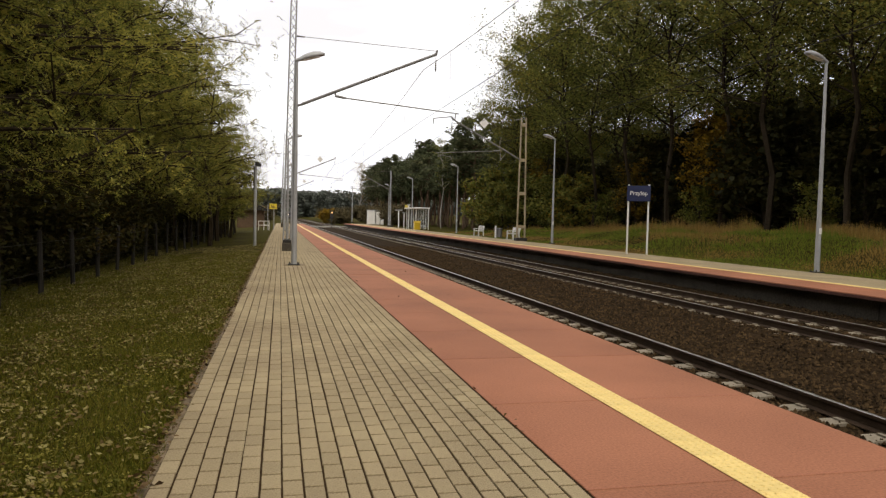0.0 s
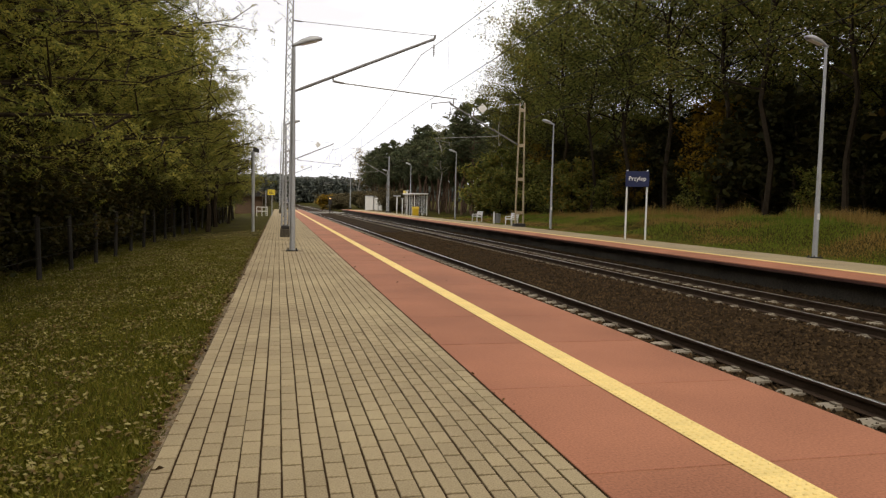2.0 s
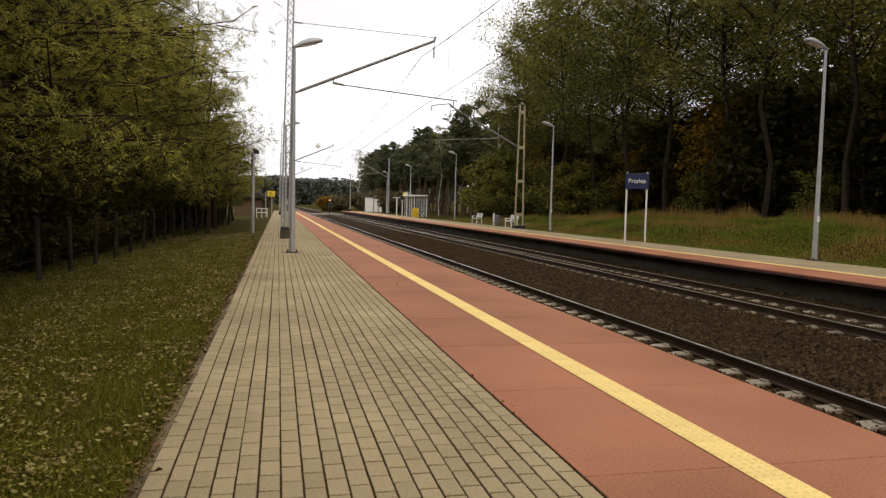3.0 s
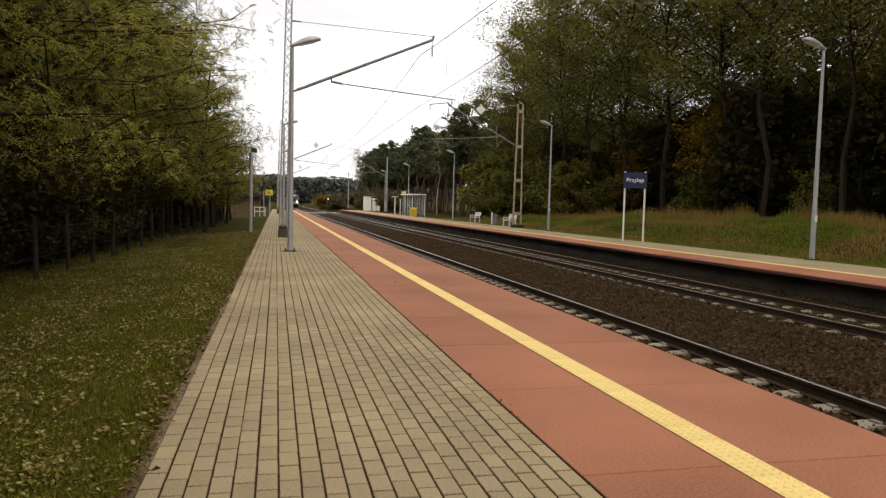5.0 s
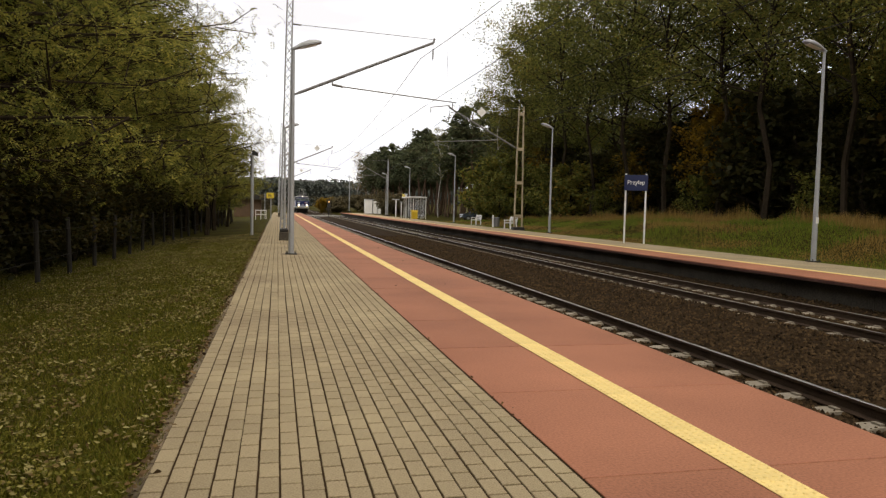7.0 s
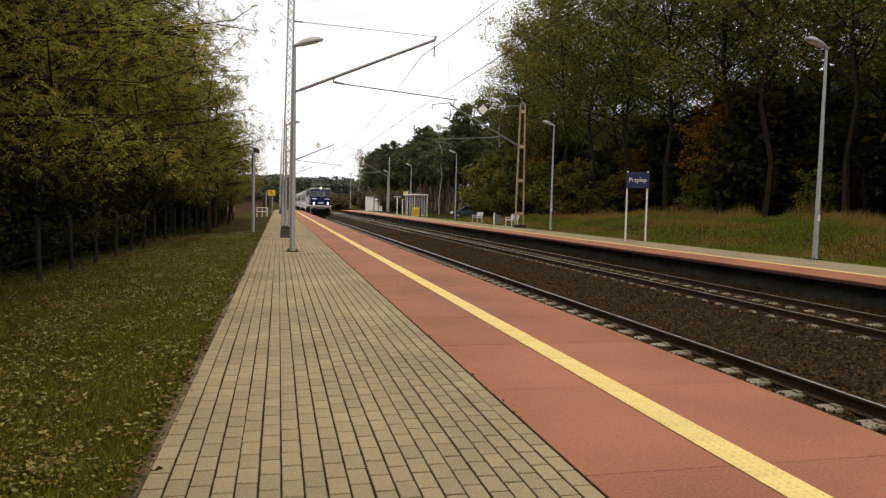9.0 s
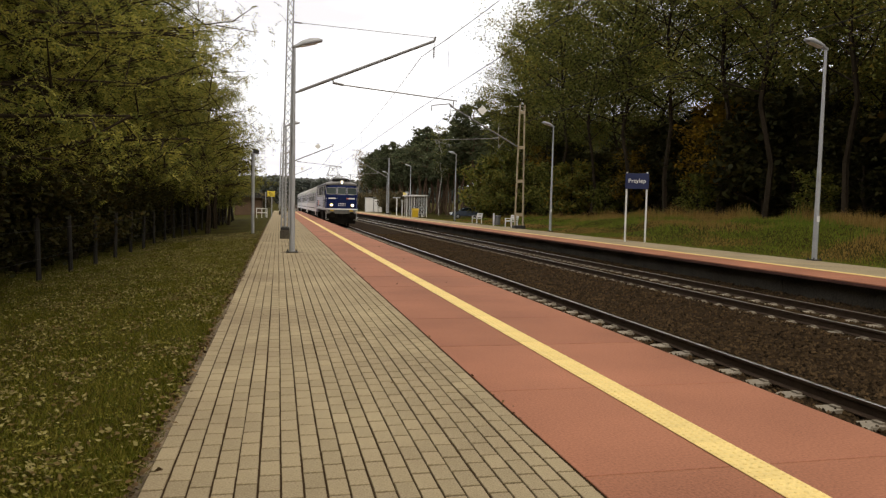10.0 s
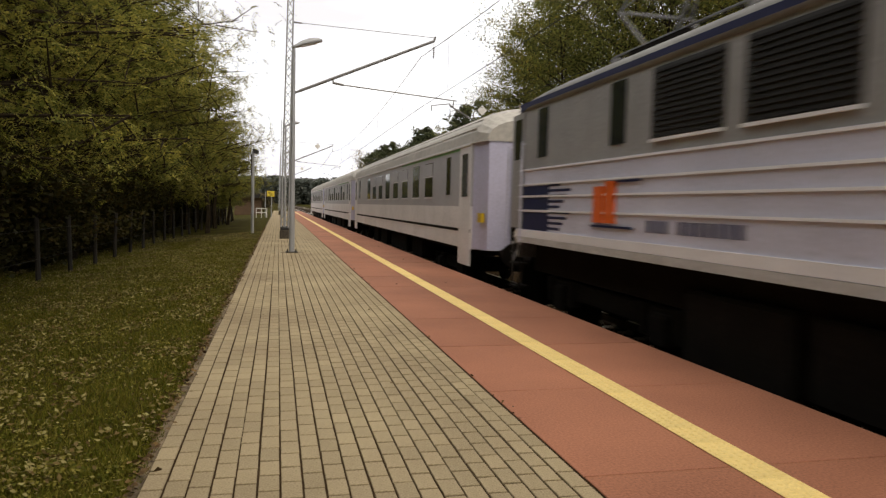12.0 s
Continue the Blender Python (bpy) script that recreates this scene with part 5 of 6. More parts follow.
def build_shelter():
    s = thing("waiting_shelter", pose(0, 0, 0), "glazed waiting shelter with a pale flat roof", "shelter")
    x0, x1, y0, y1, h = 17.6, 19.3, 92.5, 99.5, 2.75
    m_pane = mat("shelter_glass", (0.80, 0.82, 0.82), 0.08, dark=0.85, light=1.05, bump=0)
    m_pane.node_tree.nodes["Principled BSDF"].inputs["Transmission Weight"].default_value = 0.9
    m_pane.node_tree.nodes["Principled BSDF"].inputs["IOR"].default_value = 1.2
    for x in (x0, x1):
        for k in range(5):
            y = y0 + (y1 - y0) * k / 4
            bm = fresh()
            box(bm, x - 0.05, x + 0.05, y - 0.05, y + 0.05, -0.1, h)
            part("post", bm, M_WHITE, s)
    for k in range(4):
        a, b = y0 + (y1 - y0) * k / 4 + 0.06, y0 + (y1 - y0) * (k + 1) / 4 - 0.06
        bm = fresh()
        box(bm, x1 - 0.015, x1 + 0.015, a, b, 0.15, h - 0.15)
        part("pane", bm, m_pane, s)
    for y in (y0, y1):
        bm = fresh()
        box(bm, x0 + 0.3, x1 - 0.06, y - 0.015, y + 0.015, 0.15, h - 0.15)
        part("pane", bm, m_pane, s)
    bm = fresh()
    box(bm, x0 - 0.35, x1 + 0.15, y0 - 0.2, y1 + 0.2, h, h + 0.16, 0.02)
    part("roof", bm, M_WHITE, s, "pale flat roof")
    bm = fresh()
    box(bm, x0 - 0.30, x0 - 0.25, y0 + 4.6, y0 + 7.0, h + 0.18, h + 0.55)
    part("name_panel", bm, M_SIGNYEL, s, "small ochre roof panel")
    bm = fresh()
    box(bm, x1 - 0.55, x1 - 0.15, y0 + 1, y1 - 1, 0.42, 0.47)
    for y in (y0 + 1.2, y1 - 1.2):
        box(bm, x1 - 0.45, x1 - 0.25, y - 0.05, y + 0.05, -0.05, 0.42)
    part("bench_seat", bm, M_WHITE, s)


build_shelter()


def build_grit_box():
    g = thing("grit_box", pose(17.0, 88.6, 0), "bright yellow plastic grit box", "grit box")
    bm = fresh()
    prism(bm, [(-0.42, 0), (0.42, 0), (0.46, 0.85), (-0.46, 0.85)], "x", -0.35, 0.35)
    part("body", bm, M_HYEL, g)
    bm = fresh()
    prism(bm, [(-0.50, 0.852), (0.50, 0.852), (0.40, 1.12), (-0.40, 1.12)], "x", -0.40, 0.40)
    part("lid", bm, M_HYEL, g)


build_grit_box()


def build_info_post(x, y, h, wide, label):
    p = thing("notice_post", pose(x, y, 0), label, "notice post", "notice posts")
    bm = fresh()
    box(bm, -0.07, 0.07, -0.07, 0.07, -0.05, h, 0.01)
    part("post", bm, M_WHITE, p)
    bm = fresh()
    box(bm, -wide, wide, -0.06, 0.06, h, h + 0.16, 0.01)
    part("head", bm, M_GALV, p)


build_info_post(17.0, 103.0, 2.5, 0.55, "thin grey notice post with a crossbar")
build_info_post(17.2, 99.5, 2.1, 0.22, "pale notice column with a small head")
build_info_post(17.4, 97.0, 3.2, 0.25, "pale pole beside the shelter")


def build_relay_hut():
    r = thing("relay_cabinet", pose(19.0, 150.0, 0), "white sheet-metal relay cabinet beside the crossing", "cabinet")
    for x, w in ((0, 1.0), (1.3, 0.5), (2.2, 0.45)):
        bm = fresh()
        box(bm, x - w, x + w * 0.6, -0.6, 0.6, -0.1, 2.9 - 0.2 * x, 0.03)
        part("panel", bm, M_WHITE, r)
    bm = fresh()
    box(bm, -1.1, 2.7, -0.7, 0.7, 2.9, 3.0)
    part("roof", bm, M_GALV, r)


build_relay_hut()


def build_crossing():
    c = thing("level_crossing", pose(0, 0, 0), "pale concrete crossing slabs between the rails", "level crossing", kind="structure")
    for t in (TRACK_1, TRACK_2):
        for k in range(6):
            bm = fresh()
            lift = RAISE_2 if t == TRACK_2 else 0.0
            box(bm, t - 0.66, t + 0.66, 139 + k * 1.2, 140.18 + k * 1.2, RAIL_Z - 0.16, RAIL_Z + 0.01 + lift, 0.01)
            part("slab", bm, M_CONC, c)
    for a, b in ((-6, TRACK_1 - 0.86), (TRACK_1 + 0.86, TRACK_2 - 0.86), (TRACK_2 + 0.86, 30)):
        bm = fresh()
        box(bm, a, b, 139, 146.2, RAIL_Z - 0.25, RAIL_Z + 0.02)
        part("road_slab", bm, M_CONC, c)


build_crossing()


def build_signal():
    s = thing("railway_signal", pose(9.0, 128.0, -0.9), "dark signal post with a lamp head between the tracks", "signal")
    bm = fresh()
    tube(bm, (0, 0, 0), (0, 0, 2.0), 0.09, 0.08, 10)
    part("post", bm, M_BLACK, s)
    bm = fresh()
    box(bm, -0.3, 0.3, -0.12, 0.12, 1.9, 3.2, 0.08)
    part("head", bm, M_BLACK, s)
    bm = fresh()
    tube(bm, (0, -0.13, 3.0), (0, -0.16, 3.0), 0.12, 0.12, 12)
    part("lamp", bm, glow_mat("signal_amber", (1.0, 0.55, 0.2), 1.5), s, "pale amber lamp")


build_signal()


# ---- beside the near platform ----
def left_things():
    p = thing("loudspeaker_post", pose(-1.2, 35.85, -0.06), "grey post with a dark loudspeaker box at its top", "post")
    bm = fresh()
    tube(bm, (0, 0, -0.1), (0, 0, 3.95), 0.075, 0.07, 12)
    part("pole", bm, M_GALV, p)
    bm = fresh()
    box(bm, -0.09, 0.03, -0.06, 0.06, 2.75, 3.85, 0.02)
    part("dark_board", bm, M_BLACK, p, "narrow dark board")
    bm = fresh()
    prism(bm, [(-0.02, 3.9), (0.26, 3.84), (0.28, 4.0), (0.05, 4.1), (-0.02, 4.08)], "y", -0.16, 0.16)
    part("speaker", bm, M_BLACK, p, "dark horn loudspeaker")

    s = thing("yellow_sign", pose(-0.95, 74.0, -0.06), "small yellow sign board on two posts", "sign")
    for k in (-0.28, 0.32):
        bm = fresh()
        tube(bm, (k, 0, -0.1), (k, 0, 2.55), 0.05, 0.05, 8)
        part("post", bm, M_GALV, s)
    bm = fresh()
    box(bm, -0.12, 0.60, -0.09, -0.05, 2.1, 2.65, 0.01)
    board = part("board", bm, M_SIGNYEL, s)
    for k in range(3):
        bm = fresh()
        box(bm, 0.0, 0.48 - 0.1 * k, -0.098, -0.088, 2.22 + 0.13 * k, 2.27 + 0.13 * k)
        part("text_bar", bm, M_BLACK, board, "dark text bar")

    h = thing("hut", pose(-3.3, 96.0, -0.1), "small brown hut with a dark overhanging roof", "hut")
    m_wood = mat("brown_boards", (0.12, 0.075, 0.045), 0.85, dark=0.6, light=1.3)
    bm = fresh()
    box(bm, -2.2, 1.2, 0, 5, -0.2, 2.3)
    part("wall", bm, m_wood, h)
    bm = fresh()
    prism(bm, [(-2.9, 2.25), (2.0, 2.05), (2.0, 2.17), (-0.5, 3.2), (-2.9, 2.4)], "y", -0.6, 5.6)
    part("roof", bm, M_BLACK, h, "dark sloping roof")

    f = thing("guard_rail", pose(-1.35, 72.0, -0.08), "low white guard rail by the paving", "rail")
    for k in range(3):
        bm = fresh()
        box(bm, -0.75 + k * 0.5, -0.68 + k * 0.5, -0.04, 0.04, -0.1, 0.95)
        part("post", bm, M_WHITE, f)
    for z in (0.5, 0.9):
        bm = fresh()
        box(bm, -0.75, 0.32, -0.03, 0.03, z - 0.04, z + 0.04)
        part("rail", bm, M_WHITE, f)

    fence = thing("fence", pose(0, 0, 0), "old dark post fence along the wood's edge", "fence")
    m_post = mat("fence_wood", (0.025, 0.021, 0.017), 0.9, dark=0.6, light=1.4)
    rng = random.Random(4)
    for k in range(24):
        y = 9 + 2.3 * k
        x = -4.75 + 0.03 * max(0, y - 30)
        bm = fresh()
        tube(bm, (x, y, ground_height(x, y) - 0.2), (x + rng.uniform(-0.05, 0.05), y, ground_height(x, y) + 1.35), 0.055, 0.05, 8)
        part("post", bm, m_post, fence)
        if k:
            for z in (0.5, 1.1):
                v, fc = limb_mesh([((px, py, ground_height(px, py) + z), (x, y, ground_height(x, y) + z), 0.006, 0.006)], 4)
                mesh_object("wire", v, fc, M_WIRE, fence)
        px, py = x, y


left_things()


# ---- far trees of their own kind, the bright bush and the car ----
def far_things():
    rng = np.random.default_rng(31)
    birch = build_tree("birch_tree", 301, "pale bare birch near the crossing", "tree", "birches", 13.0, 2.4, 0.25, 34, 7, 3, 0.10, M_LEAF_Y, M_BIRCH, up=1.2, girth=0.6)
    plant([birch], [(24.0, 215.0, 0, 1.45, 0), (28.0, 222.0, 0, 1.25, 0)], rng)
    slim = build_tree("birch_tree", 302, "slim white-barked birch among the pines", "tree", "birches", 15.0, 1.8, 0.4, 24, 6, 7, 0.10, M_LEAF_R, M_BIRCH, up=0.9, girth=0.42)
    plant([slim], [(24.5, 108.0, 0, 1.0, 0), (25.0, 78.5, 0, 1.05, 0)], rng)
    bush = build_tree("bush", 303, "bright ochre-yellow autumn bush beyond the crossing", "bush", "", 4.2, 2.6, 0.05, 22, 6, 30, 0.22, M_LEAF_Y, up=0.7)
    plant([bush], [(12.6, 190.0, -0.7, 0.9, 0)], rng)
    hedge = build_tree("bush", 304, "dull brown autumn bush by the line", "bush", "bushes along the line", 3.0, 2.6, 0.05, 20, 6, 22, 0.22, leaf_mat("leaf_dull_brown", [(0.05, 0.045, 0.025), (0.10, 0.085, 0.045), (0.16, 0.12, 0.06)], 0.2), up=0.6)
    spots = [(-4 - 0.6 * i, 150 + 14 * i, -0.6, 1.0 + 0.1 * (i % 3), 0) for i in range(8)]
    spots += [(14.5 + (i % 3), 178 + 9 * i, -0.7, 0.9 + 0.2 * (i % 3), 0) for i in range(9)]
    spots += [(20 + 1.5 * (i % 4), 126 + 7 * i, -0.1, 0.8 + 0.2 * (i % 3), 0) for i in range(10)]
    plant([hedge], spots, rng)
    gold = build_tree("young_tree", 305, "young tree with sparse golden leaves", "tree", "golden young trees", 7.5, 2.4, 0.15, 24, 6, 12, 0.15, M_LEAF_Y, up=0.7)
    plant([gold], [(28.8, 41.5, 1.0, 1.05, 0), (29.8, 44.8, 1.0, 1.1, 0), (27.5, 70.0, 0.3, 1.0, 0), (28.0, 76.0, 0.2, 0.9, 0), (26.8, 50.0, 1.0, 0.7, 0)], rng)
    yellow = leaf_mat("leaf_robinia_yellow", [(0.06, 0.070, 0.014), (0.14, 0.145, 0.028), (0.24, 0.22, 0.04), (0.36, 0.30, 0.055)], 0.5)
    ambers = [build_tree("locust_tree", 306 + i, "locust tree turned bright yellow-green beside the platform", "tree", "trees beside the platform", 11.5, 3.3, 0.22, 24, 9, 7, 0.066, yellow, up=0.45, pairs=6) for i in range(2)]
    plant(ambers, [(-6.6, 27.0, -0.3, 1.0, 0), (-5.9, 32.5, -0.3, 0.95, 1), (-3.6, 39.0, -0.3, 0.80, 0), (-3.7, 45.0, -0.3, 0.78, 1), (-3.5, 53.0, -0.3, 0.70, 0)], rng)


far_things()


def build_car():
    car = thing("car", pose(27.2, 111.0, 0), "silver-blue hatchback stopping on the track behind the platform", "car")
    m_paint = mat("car_paint", (0.12, 0.15, 0.20), 0.25, 0.3, dark=0.9, light=1.1, bump=0, coat=0.6)
    bm = fresh()
    prism(bm, [(-2.05, 0.35), (2.05, 0.35), (2.1, 0.62), (2.0, 0.92), (1.2, 1.0), (-1.15, 0.98), (-1.98, 0.80), (-2.1, 0.55)], "y", -0.84, 0.84)
    bmesh.ops.bevel(bm, geom=list(bm.edges), offset=0.06, segments=2, affect="EDGES")
    part("body", bm, m_paint, car)
    bm = fresh()
    prism(bm, [(-1.15, 0.97), (1.75, 0.98), (1.35, 1.40), (0.9, 1.47), (-0.35, 1.46)], "y", -0.70, 0.70)
    part("cabin", bm, m_paint, car)
    bm = fresh()
    prism(bm, [(-0.98, 1.02), (1.5, 1.03), (1.2, 1.36), (0.85, 1.40), (-0.33, 1.39)], "y", -0.712, 0.712)
    part("side_glass", bm, M_DGLASS, car)
    for x in (-1.3, 1.28):
        for s in (-1, 1):
            bm = fresh()
            tube(bm, (x, s * 0.70, 0.31), (x, s * 0.86, 0.31), 0.31, 0.31, 18)
            tyre = part("wheel", bm, M_BLACK, car)
            bm = fresh()
            tube(bm, (x, s * 0.85, 0.31), (x, s * 0.872, 0.31), 0.19, 0.19, 12)
            part("rim", bm, M_GALV, tyre)
    for s in (-1, 1):
        bm = fresh()
        box(bm, -2.12, -2.0, s * 0.62 - 0.16, s * 0.62 + 0.16, 0.62, 0.76, 0.02)
        part("headlight", bm, M_WHITE, car)
    return car


CAR = build_car()


# ---- platform surfaces, piece by piece ----
PAVER_W, PAVER_L = 0.1148, 0.2145


def paver_points(w, l, c=0.003, h=0.06, g=0.0052):
    x, y = w / 2 - g, l / 2 - g - 0.0042
    ring = [(-1, -1), (1, -1), (1, 1), (-1, 1)]
    v = [(a * x, b * y, -h) for a, b in ring] + [(a * x, b * y, -c) for a, b in ring] + [(a * (x - c), b * (y - c), 0) for a, b in ring]
    f = [(i, (i + 1) % 4, 4 + (i + 1) % 4, 4 + i) for i in range(4)] + [(4 + i, 4 + (i + 1) % 4, 8 + (i + 1) % 4, 8 + i) for i in range(4)] + [(8, 9, 10, 11)]
    return v, f


def lay_pavers():
    v, f = paver_points(PAVER_W, PAVER_L)
    rng = np.random.default_rng(5)
    first = mesh_object("paver", v, f, M_PAVER, PLATFORM_1)
    used = False
    verts, faces = [], []
    base = np.array(v)
    for col in range(20):
        x = PLAT_L + PAVER_W * (col + 0.5)
        y = 0.6 - 40 * PAVER_L + (PAVER_L / 2 if col % 2 else 0)
        drift = 0.0
        while y < PLAT_END:
            drift = 0.9 * drift + rng.normal(0, 0.0007)
            tilt = np.clip(rng.normal(0, 0.12, 2), -0.3, 0.3)
            m = pose(x + drift, y + rng.normal(0, 0.001), rng.uniform(-0.0006, 0.0012), tilt[0], tilt[1], rng.normal(0, 0.35))
            if 3.3 < y < 6.5:
                if not used:
                    used = True
                    first.matrix_basis = m
                else:
                    same("paver", first, PLATFORM_1, m)
            else:
                p = base @ np.array(m.to_3x3()).T + np.array(m.translation)
                k = len(verts)
                verts.extend(map(tuple, p))
                faces.extend([tuple(k + i for i in q) for q in (f if y < 50 else f[4:])])
            y += PAVER_L
    rest = mesh_object("paver_field", verts, faces, M_PAVER_FAR, PLATFORM_1)
    rest["kind"] = "stuff"


def slab_piece(x0, x1, length, h, material, parent, name="slab"):
    bm = fresh()
    box(bm, x0, x1, 0.006, length - 0.006, -h, 0, 0.003)
    return part(name, bm, material, parent)


def lay_slabs():
    step = 1.797
    first = slab_piece(PAVE_R + 0.016, EDGE_1, step, 0.12, M_RED, PLATFORM_1, "red_slab")
    y0 = 3.51 - 9 * step
    first.matrix_basis = pose(0, y0, 0)
    n = int((PLAT_END - y0) / step)
    for i in range(1, n):
        same("red_slab", first, PLATFORM_1, pose(0, y0 + i * step, random.uniform(-0.001, 0.001)))
    # raised dots on the guiding tiles
    tile = 0.30
    bm = fresh()
    box(bm, STRIP_0, STRIP_1, 0.001, tile - 0.001, 0.002, 0.008, 0.002)
    for i in range(4):
        for j in range(5):
            bmesh.ops.create_cone(bm, cap_ends=True, segments=6, radius1=0.017, radius2=0.009, depth=0.007, matrix=Matrix.Translation((STRIP_0 + 0.0296 + 0.0592 * i, 0.03 + 0.06 * j, 0.0112)))
    near = part("tactile_tile", bm, M_YELLOW, PLATFORM_1)
    bm = fresh()
    box(bm, STRIP_0, STRIP_1, 0.001, tile - 0.001, 0.002, 0.008, 0.002)
    far = part("tactile_tile", bm, M_YELLOW, PLATFORM_1)
    near.matrix_basis, far.matrix_basis = pose(0, 0.9, 0), pose(0, 42.0, 0)
    for i in range(1, 137):
        same("tactile_tile", near, PLATFORM_1, pose(0, 0.9 + tile * i, 0))
    for i in range(1, 160):
        same("tactile_tile", far, PLATFORM_1, pose(0, 42.0 + tile * i, 0))
    bm = fresh()
    box(bm, STRIP_0, STRIP_1, 90.2, PLAT_END, 0.002, 0.008)
    part("tactile_strip", bm, M_YELLOW, PLATFORM_1)
    for i in range(1, 31):
        same("tactile_tile", far, PLATFORM_1, pose(0, 0.9 - tile * i, 0))
    # edging kerb towards the grass
    bm = fresh()
    box(bm, PLAT_L - 0.075, PLAT_L - 0.008, 0.004, 0.996, -0.25, -0.022, 0.008)
    kerb = part("edging_kerb", bm, M_KERB, PLATFORM_1)
    for i in range(1, 129):
        same("edging_kerb", kerb, PLATFORM_1, pose(random.uniform(-0.006, 0.006), i, random.uniform(-0.02, 0.0)))
    for i in range(1, 9):
        same("edging_kerb", kerb, PLATFORM_1, pose(0, -i, -0.01))
    # the opposite platform
    bm = fresh()
    box(bm, EDGE_2, 14.10, 0.004, step - 0.004, -0.09, 0, 0.008)
    first = part("red_slab", bm, M_RED, PLATFORM_2)
    first.matrix_basis = pose(0, -2, 0)
    for i in range(1, 83):
        same("red_slab", first, PLATFORM_2, pose(0, -2 + i * step, random.uniform(-0.004, 0.002)))
    bm = fresh()
    box(bm, EDGE_2 - 0.004, EDGE_2 + 0.05, -2, 147, -0.095, -0.03)
    part("slab_edge", bm, mat("dirty_red_edge", (0.09, 0.035, 0.025), 0.9, dark=0.5, light=1.3, big=1.5, fine=20), PLATFORM_2, "soot-stained slab edge")
    bm = fresh()
    box(bm, 14.104, 14.36, -2, 147, -0.1, 0.006)
    part("tactile_strip", bm, M_YELLOW, PLATFORM_2)
    bm = fresh()
    box(bm, 14.364, BACK_2, -2, 147, -0.1, 0.0)
    part("paving", bm, M_PAVER, PLATFORM_2)
    for i in range(50):
        bm = fresh()
        box(bm, EDGE_2 + 0.33, EDGE_2 + 0.36, -2 + i * 3.0 + 0.01, 1 + i * 3.0 - 0.01, -0.95, -0.142)
        if i == 0:
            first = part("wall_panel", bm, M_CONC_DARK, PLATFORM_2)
        else:
            bm.free()
            same("wall_panel", first, PLATFORM_2, pose(0, 3.0 * i, random.uniform(-0.002, 0.0)))


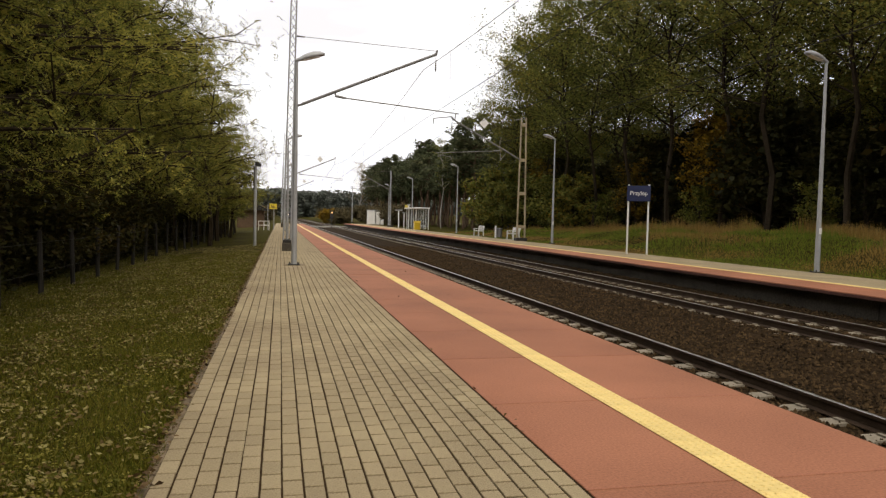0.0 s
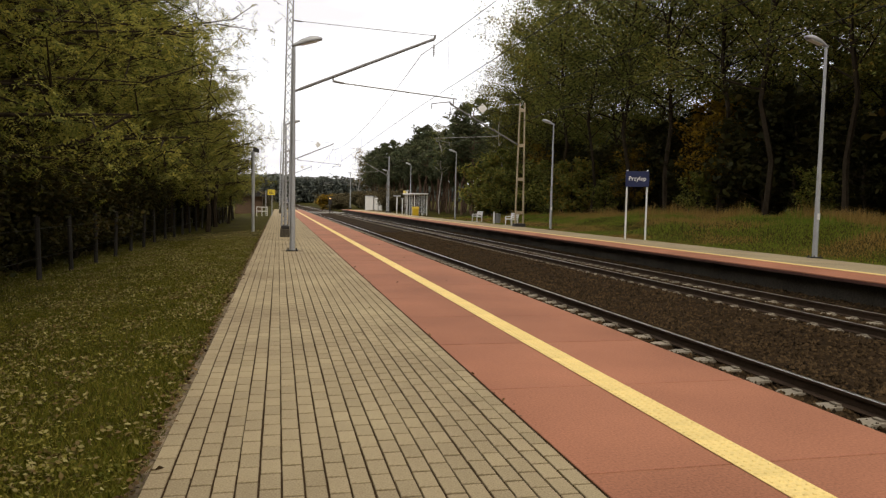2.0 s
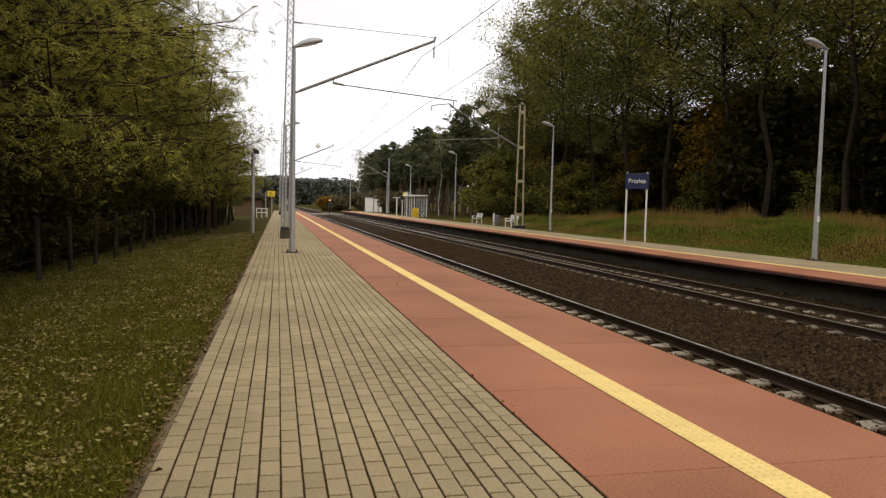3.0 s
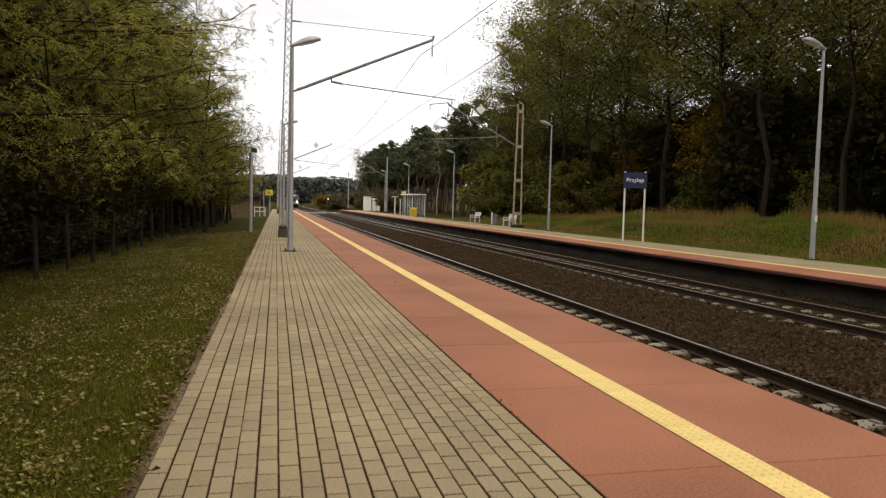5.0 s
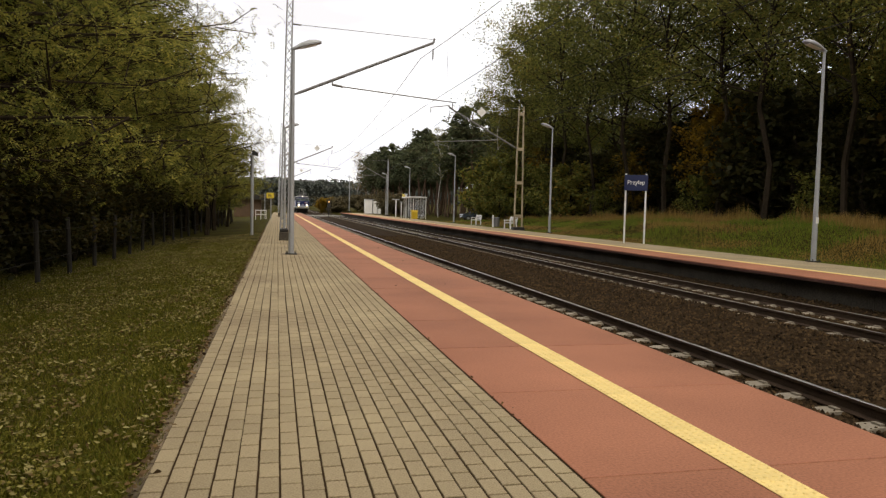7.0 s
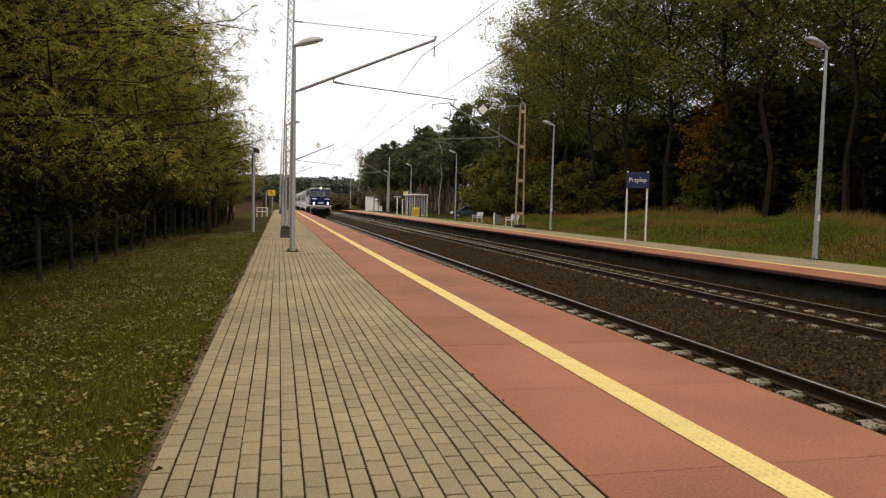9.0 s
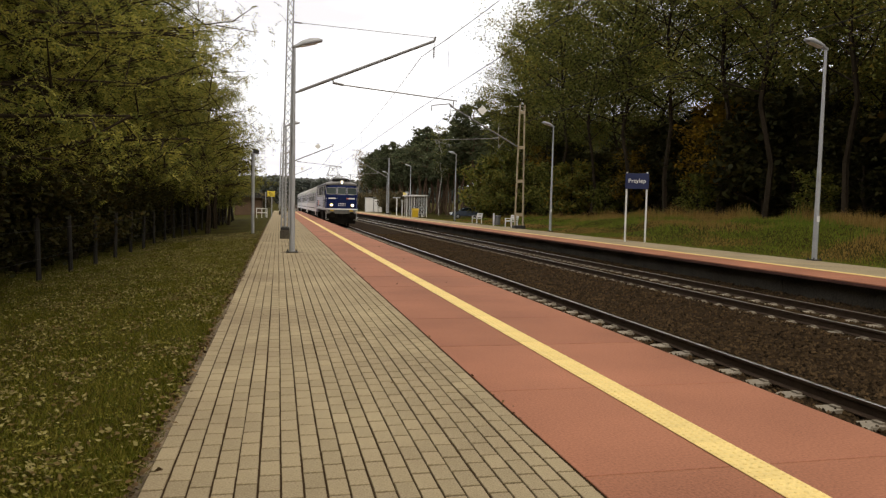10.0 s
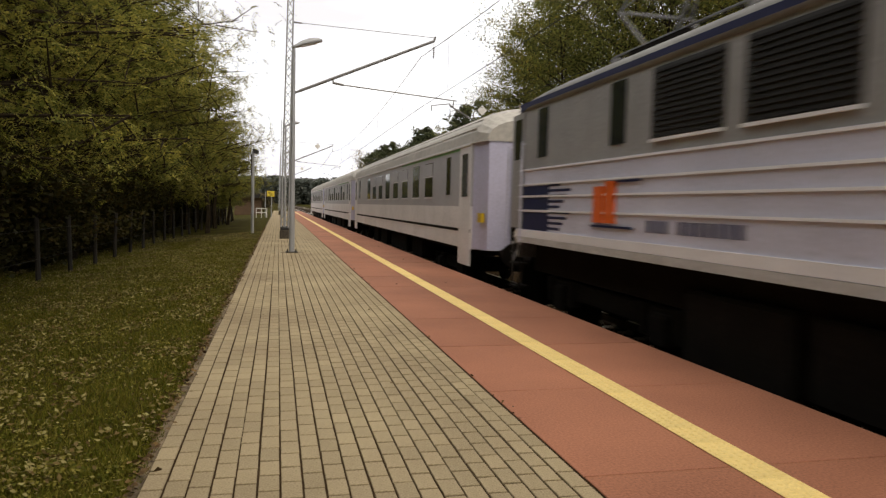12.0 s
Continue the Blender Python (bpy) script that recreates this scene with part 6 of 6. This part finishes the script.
def scatter_grass():
    rng = np.random.default_rng(21)
    n = 250000
    y = np.where(rng.random(n) < 0.12, rng.uniform(-5, 2.6, n), 2.6 + 27 * rng.random(n) ** 1.8)
    x = -0.672 - 5.0 * rng.random(n) ** 1.15
    z = np.array([ground_height(a, b) + swell(a, b) for a, b in zip(x, y)])
    tuft = np.array([max(0.0, noise.noise((c * 2.2, d * 1.6, 3)) + 0.6 * noise.noise((c * 7, d * 6, 4)) + 0.45) for c, d in zip(x, y)])
    h = rng.uniform(0.014, 0.044, n) + 0.022 * tuft
    a = rng.uniform(0, 6.283, n)
    wd = rng.uniform(0.003, 0.007, n)
    lean = rng.normal(0, 0.026, (n, 2))
    v = np.empty((n, 3, 3))
    v[:, 0] = np.stack([x - wd * np.cos(a), y - wd * np.sin(a), z - 0.008], 1)
    v[:, 1] = np.stack([x + wd * np.cos(a), y + wd * np.sin(a), z - 0.008], 1)
    v[:, 2] = np.stack([x + lean[:, 0], y + lean[:, 1], z + h], 1)
    me = bpy.data.meshes.new("grass")
    me.vertices.add(n * 3)
    me.vertices.foreach_set("co", v.reshape(-1))
    me.loops.add(n * 3)
    me.loops.foreach_set("vertex_index", np.arange(n * 3, dtype=np.int32))
    me.polygons.add(n)
    me.polygons.foreach_set("loop_start", np.arange(0, n * 3, 3, dtype=np.int32))
    me.update(calc_edges=True)
    me.materials.append(M_GRASSBLADE)
    tagged(new("grass", me), "short thin autumn grass beside the paving", "grass", kind="stuff")
    # rough grass on the bank
    n = 120000
    y = 12 + 68 * rng.random(n) ** 1.3
    x = 17.05 + 9.6 * rng.random(n)
    z = np.array([ground_height(a, b) + swell(a, b) for a, b in zip(x, y)])
    tall = np.array([max(0.0, noise.noise((a * 0.35, b * 0.25, 8)) + 0.35) for a, b in zip(x, y)])
    fringe = np.clip((x - 22.6) / 1.5, 0, 1) * np.array([max(0.0, noise.noise((a * 0.6, b * 0.45, 12)) + 0.4) for a, b in zip(x, y)])
    h = rng.uniform(0.04, 0.10, n) + rng.uniform(0.02, 0.34, n) * tall * np.clip((x - 17.5) / 4, 0, 1) + rng.uniform(0.1, 1.0, n) * fringe
    a = rng.uniform(0, 6.283, n)
    wd = rng.uniform(0.006, 0.016, n)
    lean = rng.normal(0, 0.05, (n, 2))
    v = np.empty((n, 3, 3))
    v[:, 0] = np.stack([x - wd * np.cos(a), y - wd * np.sin(a), z - 0.02], 1)
    v[:, 1] = np.stack([x + wd * np.cos(a), y + wd * np.sin(a), z - 0.02], 1)
    v[:, 2] = np.stack([x + lean[:, 0], y + lean[:, 1], z + h], 1)
    green = np.array([noise.noise((c * 0.5, d * 0.22, 15)) for c, d in zip(x, y)]) + rng.normal(0, 0.13, n) - 0.5 * np.clip((x - 22.8) / 1.2, 0, 1) > -0.12
    for pick, name, cols, label in ((green, "bank_grass", [(0.055, 0.085, 0.010), (0.11, 0.165, 0.018), (0.18, 0.22, 0.030), (0.26, 0.25, 0.05)], "rough green grass on the bank"), (~green, "dry_bank_grass", [(0.12, 0.068, 0.020), (0.22, 0.13, 0.036), (0.33, 0.20, 0.06), (0.40, 0.28, 0.10)], "dry brown grass on the bank")):
        q = v[pick]
        m = len(q)
        me = bpy.data.meshes.new(name)
        me.vertices.add(m * 3)
        me.vertices.foreach_set("co", q.reshape(-1))
        me.loops.add(m * 3)
        me.loops.foreach_set("vertex_index", np.arange(m * 3, dtype=np.int32))
        me.polygons.add(m)
        me.polygons.foreach_set("loop_start", np.arange(0, m * 3, 3, dtype=np.int32))
        me.update(calc_edges=True)
        me.materials.append(leaf_mat(name + "_blade", cols, 0.25))
        tagged(new(name, me), label, "grass", kind="stuff")
    # low broad-leaved weeds in patches among the grass
    m = 120000
    y = 2.6 + 30 * rng.random(m) ** 1.7
    x = -0.72 - 5.2 * rng.random(m)
    patch = np.array([noise.noise((c * 1.7, d * 1.1, 16)) + 0.8 * noise.noise((c * 5.5, d * 4.0, 17)) for c, d in zip(x, y)])
    keep = patch + rng.normal(0, 0.12, m) > 0.02
    x, y, patch = x[keep], y[keep], patch[keep]
    cs = [(a, b, ground_height(a, b) + swell(a, b) + 0.022 + 0.035 * max(0.0, min(1.0, c))) for a, b, c in zip(x, y, patch)]
    me = leaf_cloud("ground_weeds", cs, [0.006] * len(cs), 1, 0.0165, rng, leaf_mat("weed_leaf", [(0.030, 0.038, 0.006), (0.070, 0.078, 0.010), (0.13, 0.12, 0.020), (0.23, 0.20, 0.045), (0.36, 0.32, 0.12)], 0.25), flat=0.3, long=1.5)
    tagged(new("ground_weeds", me), "low broad-leaved weeds in patches among the grass", "weeds", kind="stuff")
    # fallen leaves
    m = 60000
    y = 2.6 + 34 * rng.random(m) ** 1.6
    x = -0.62 - 5.4 * rng.random(m) ** 1.05
    drifts = np.array([noise.noise((c * 1.3, d * 0.9, 6)) + 0.8 * noise.noise((c * 4.5, d * 3.5, 7)) for c, d in zip(x, y)])
    keep = drifts + rng.normal(0, 0.25, m) > -0.02
    x, y = x[keep], y[keep]
    n = len(x)
    cs = [(a, b, ground_height(a, b) + swell(a, b) + 0.040) for a, b in zip(x, y)]
    me = leaf_cloud("fallen_leaves", cs, [0.010] * n, 1, 0.0215, rng, M_LITTER, flat=0.35, long=2.0)
    tagged(new("fallen_leaves", me), "pale yellow and brown leaves fallen on the grass", "leaves", kind="stuff")
    # a dark rim of leaves and soil along the kerb, and a few on the paving
    n = 1300
    y = 2.8 + 40 * rng.random(n) ** 1.4
    x = PLAT_L - 0.05 + rng.normal(0, 0.03, n)
    cs = [(a, b, 0.004) for a, b in zip(x, y)]
    cs += [(rng.uniform(-0.5, 3.5), 4 + 30 * rng.random(), 0.010) for i in range(40)]
    cs += [(PAVE_R + rng.normal(0.02, 0.03), 4 + 26 * rng.random(), 0.008) for i in range(70)]
    me = leaf_cloud("edge_leaves", cs, [0.004] * len(cs), 1, 0.026, rng, leaf_mat("wet_leaf", [(0.02, 0.013, 0.008), (0.08, 0.05, 0.024), (0.19, 0.12, 0.05)], 0.05), flat=0.15, long=1.5)
    tagged(new("edge_leaves", me), "dark rotting leaves gathered along the paving's edges", "leaves", kind="stuff")


lay_slabs()
scatter_grass()
lay_pavers()


# ---- motion ----
def motions():
    walk(LOCOMOTIVE, [(t, pose(TRACK_1, y, RAIL_Z)) for t, y in TRAIN_WAY])
    for coach, back in zip(COACHES, COACH_AT):
        walk(coach, [(t, pose(TRACK_1, y + back, RAIL_Z)) for t, y in TRAIN_WAY])
    # the car rolls out from behind the young trees and stops
    walk(CAR, [(t, pose(x, y, -0.06, 0, 0, rz)) for t, x, y, rz in ((0.0, 27.9, 87.4, -4), (6.0, 26.9, 87.7, -4), (6.8, 25.4, 87.9, -4), (7.2, 24.9, 88.0, -4), (8.6, 23.7, 88.0, -4), (9.0, 23.65, 88.0, -4), (12.0, 23.65, 88.0, -4))])


motions()
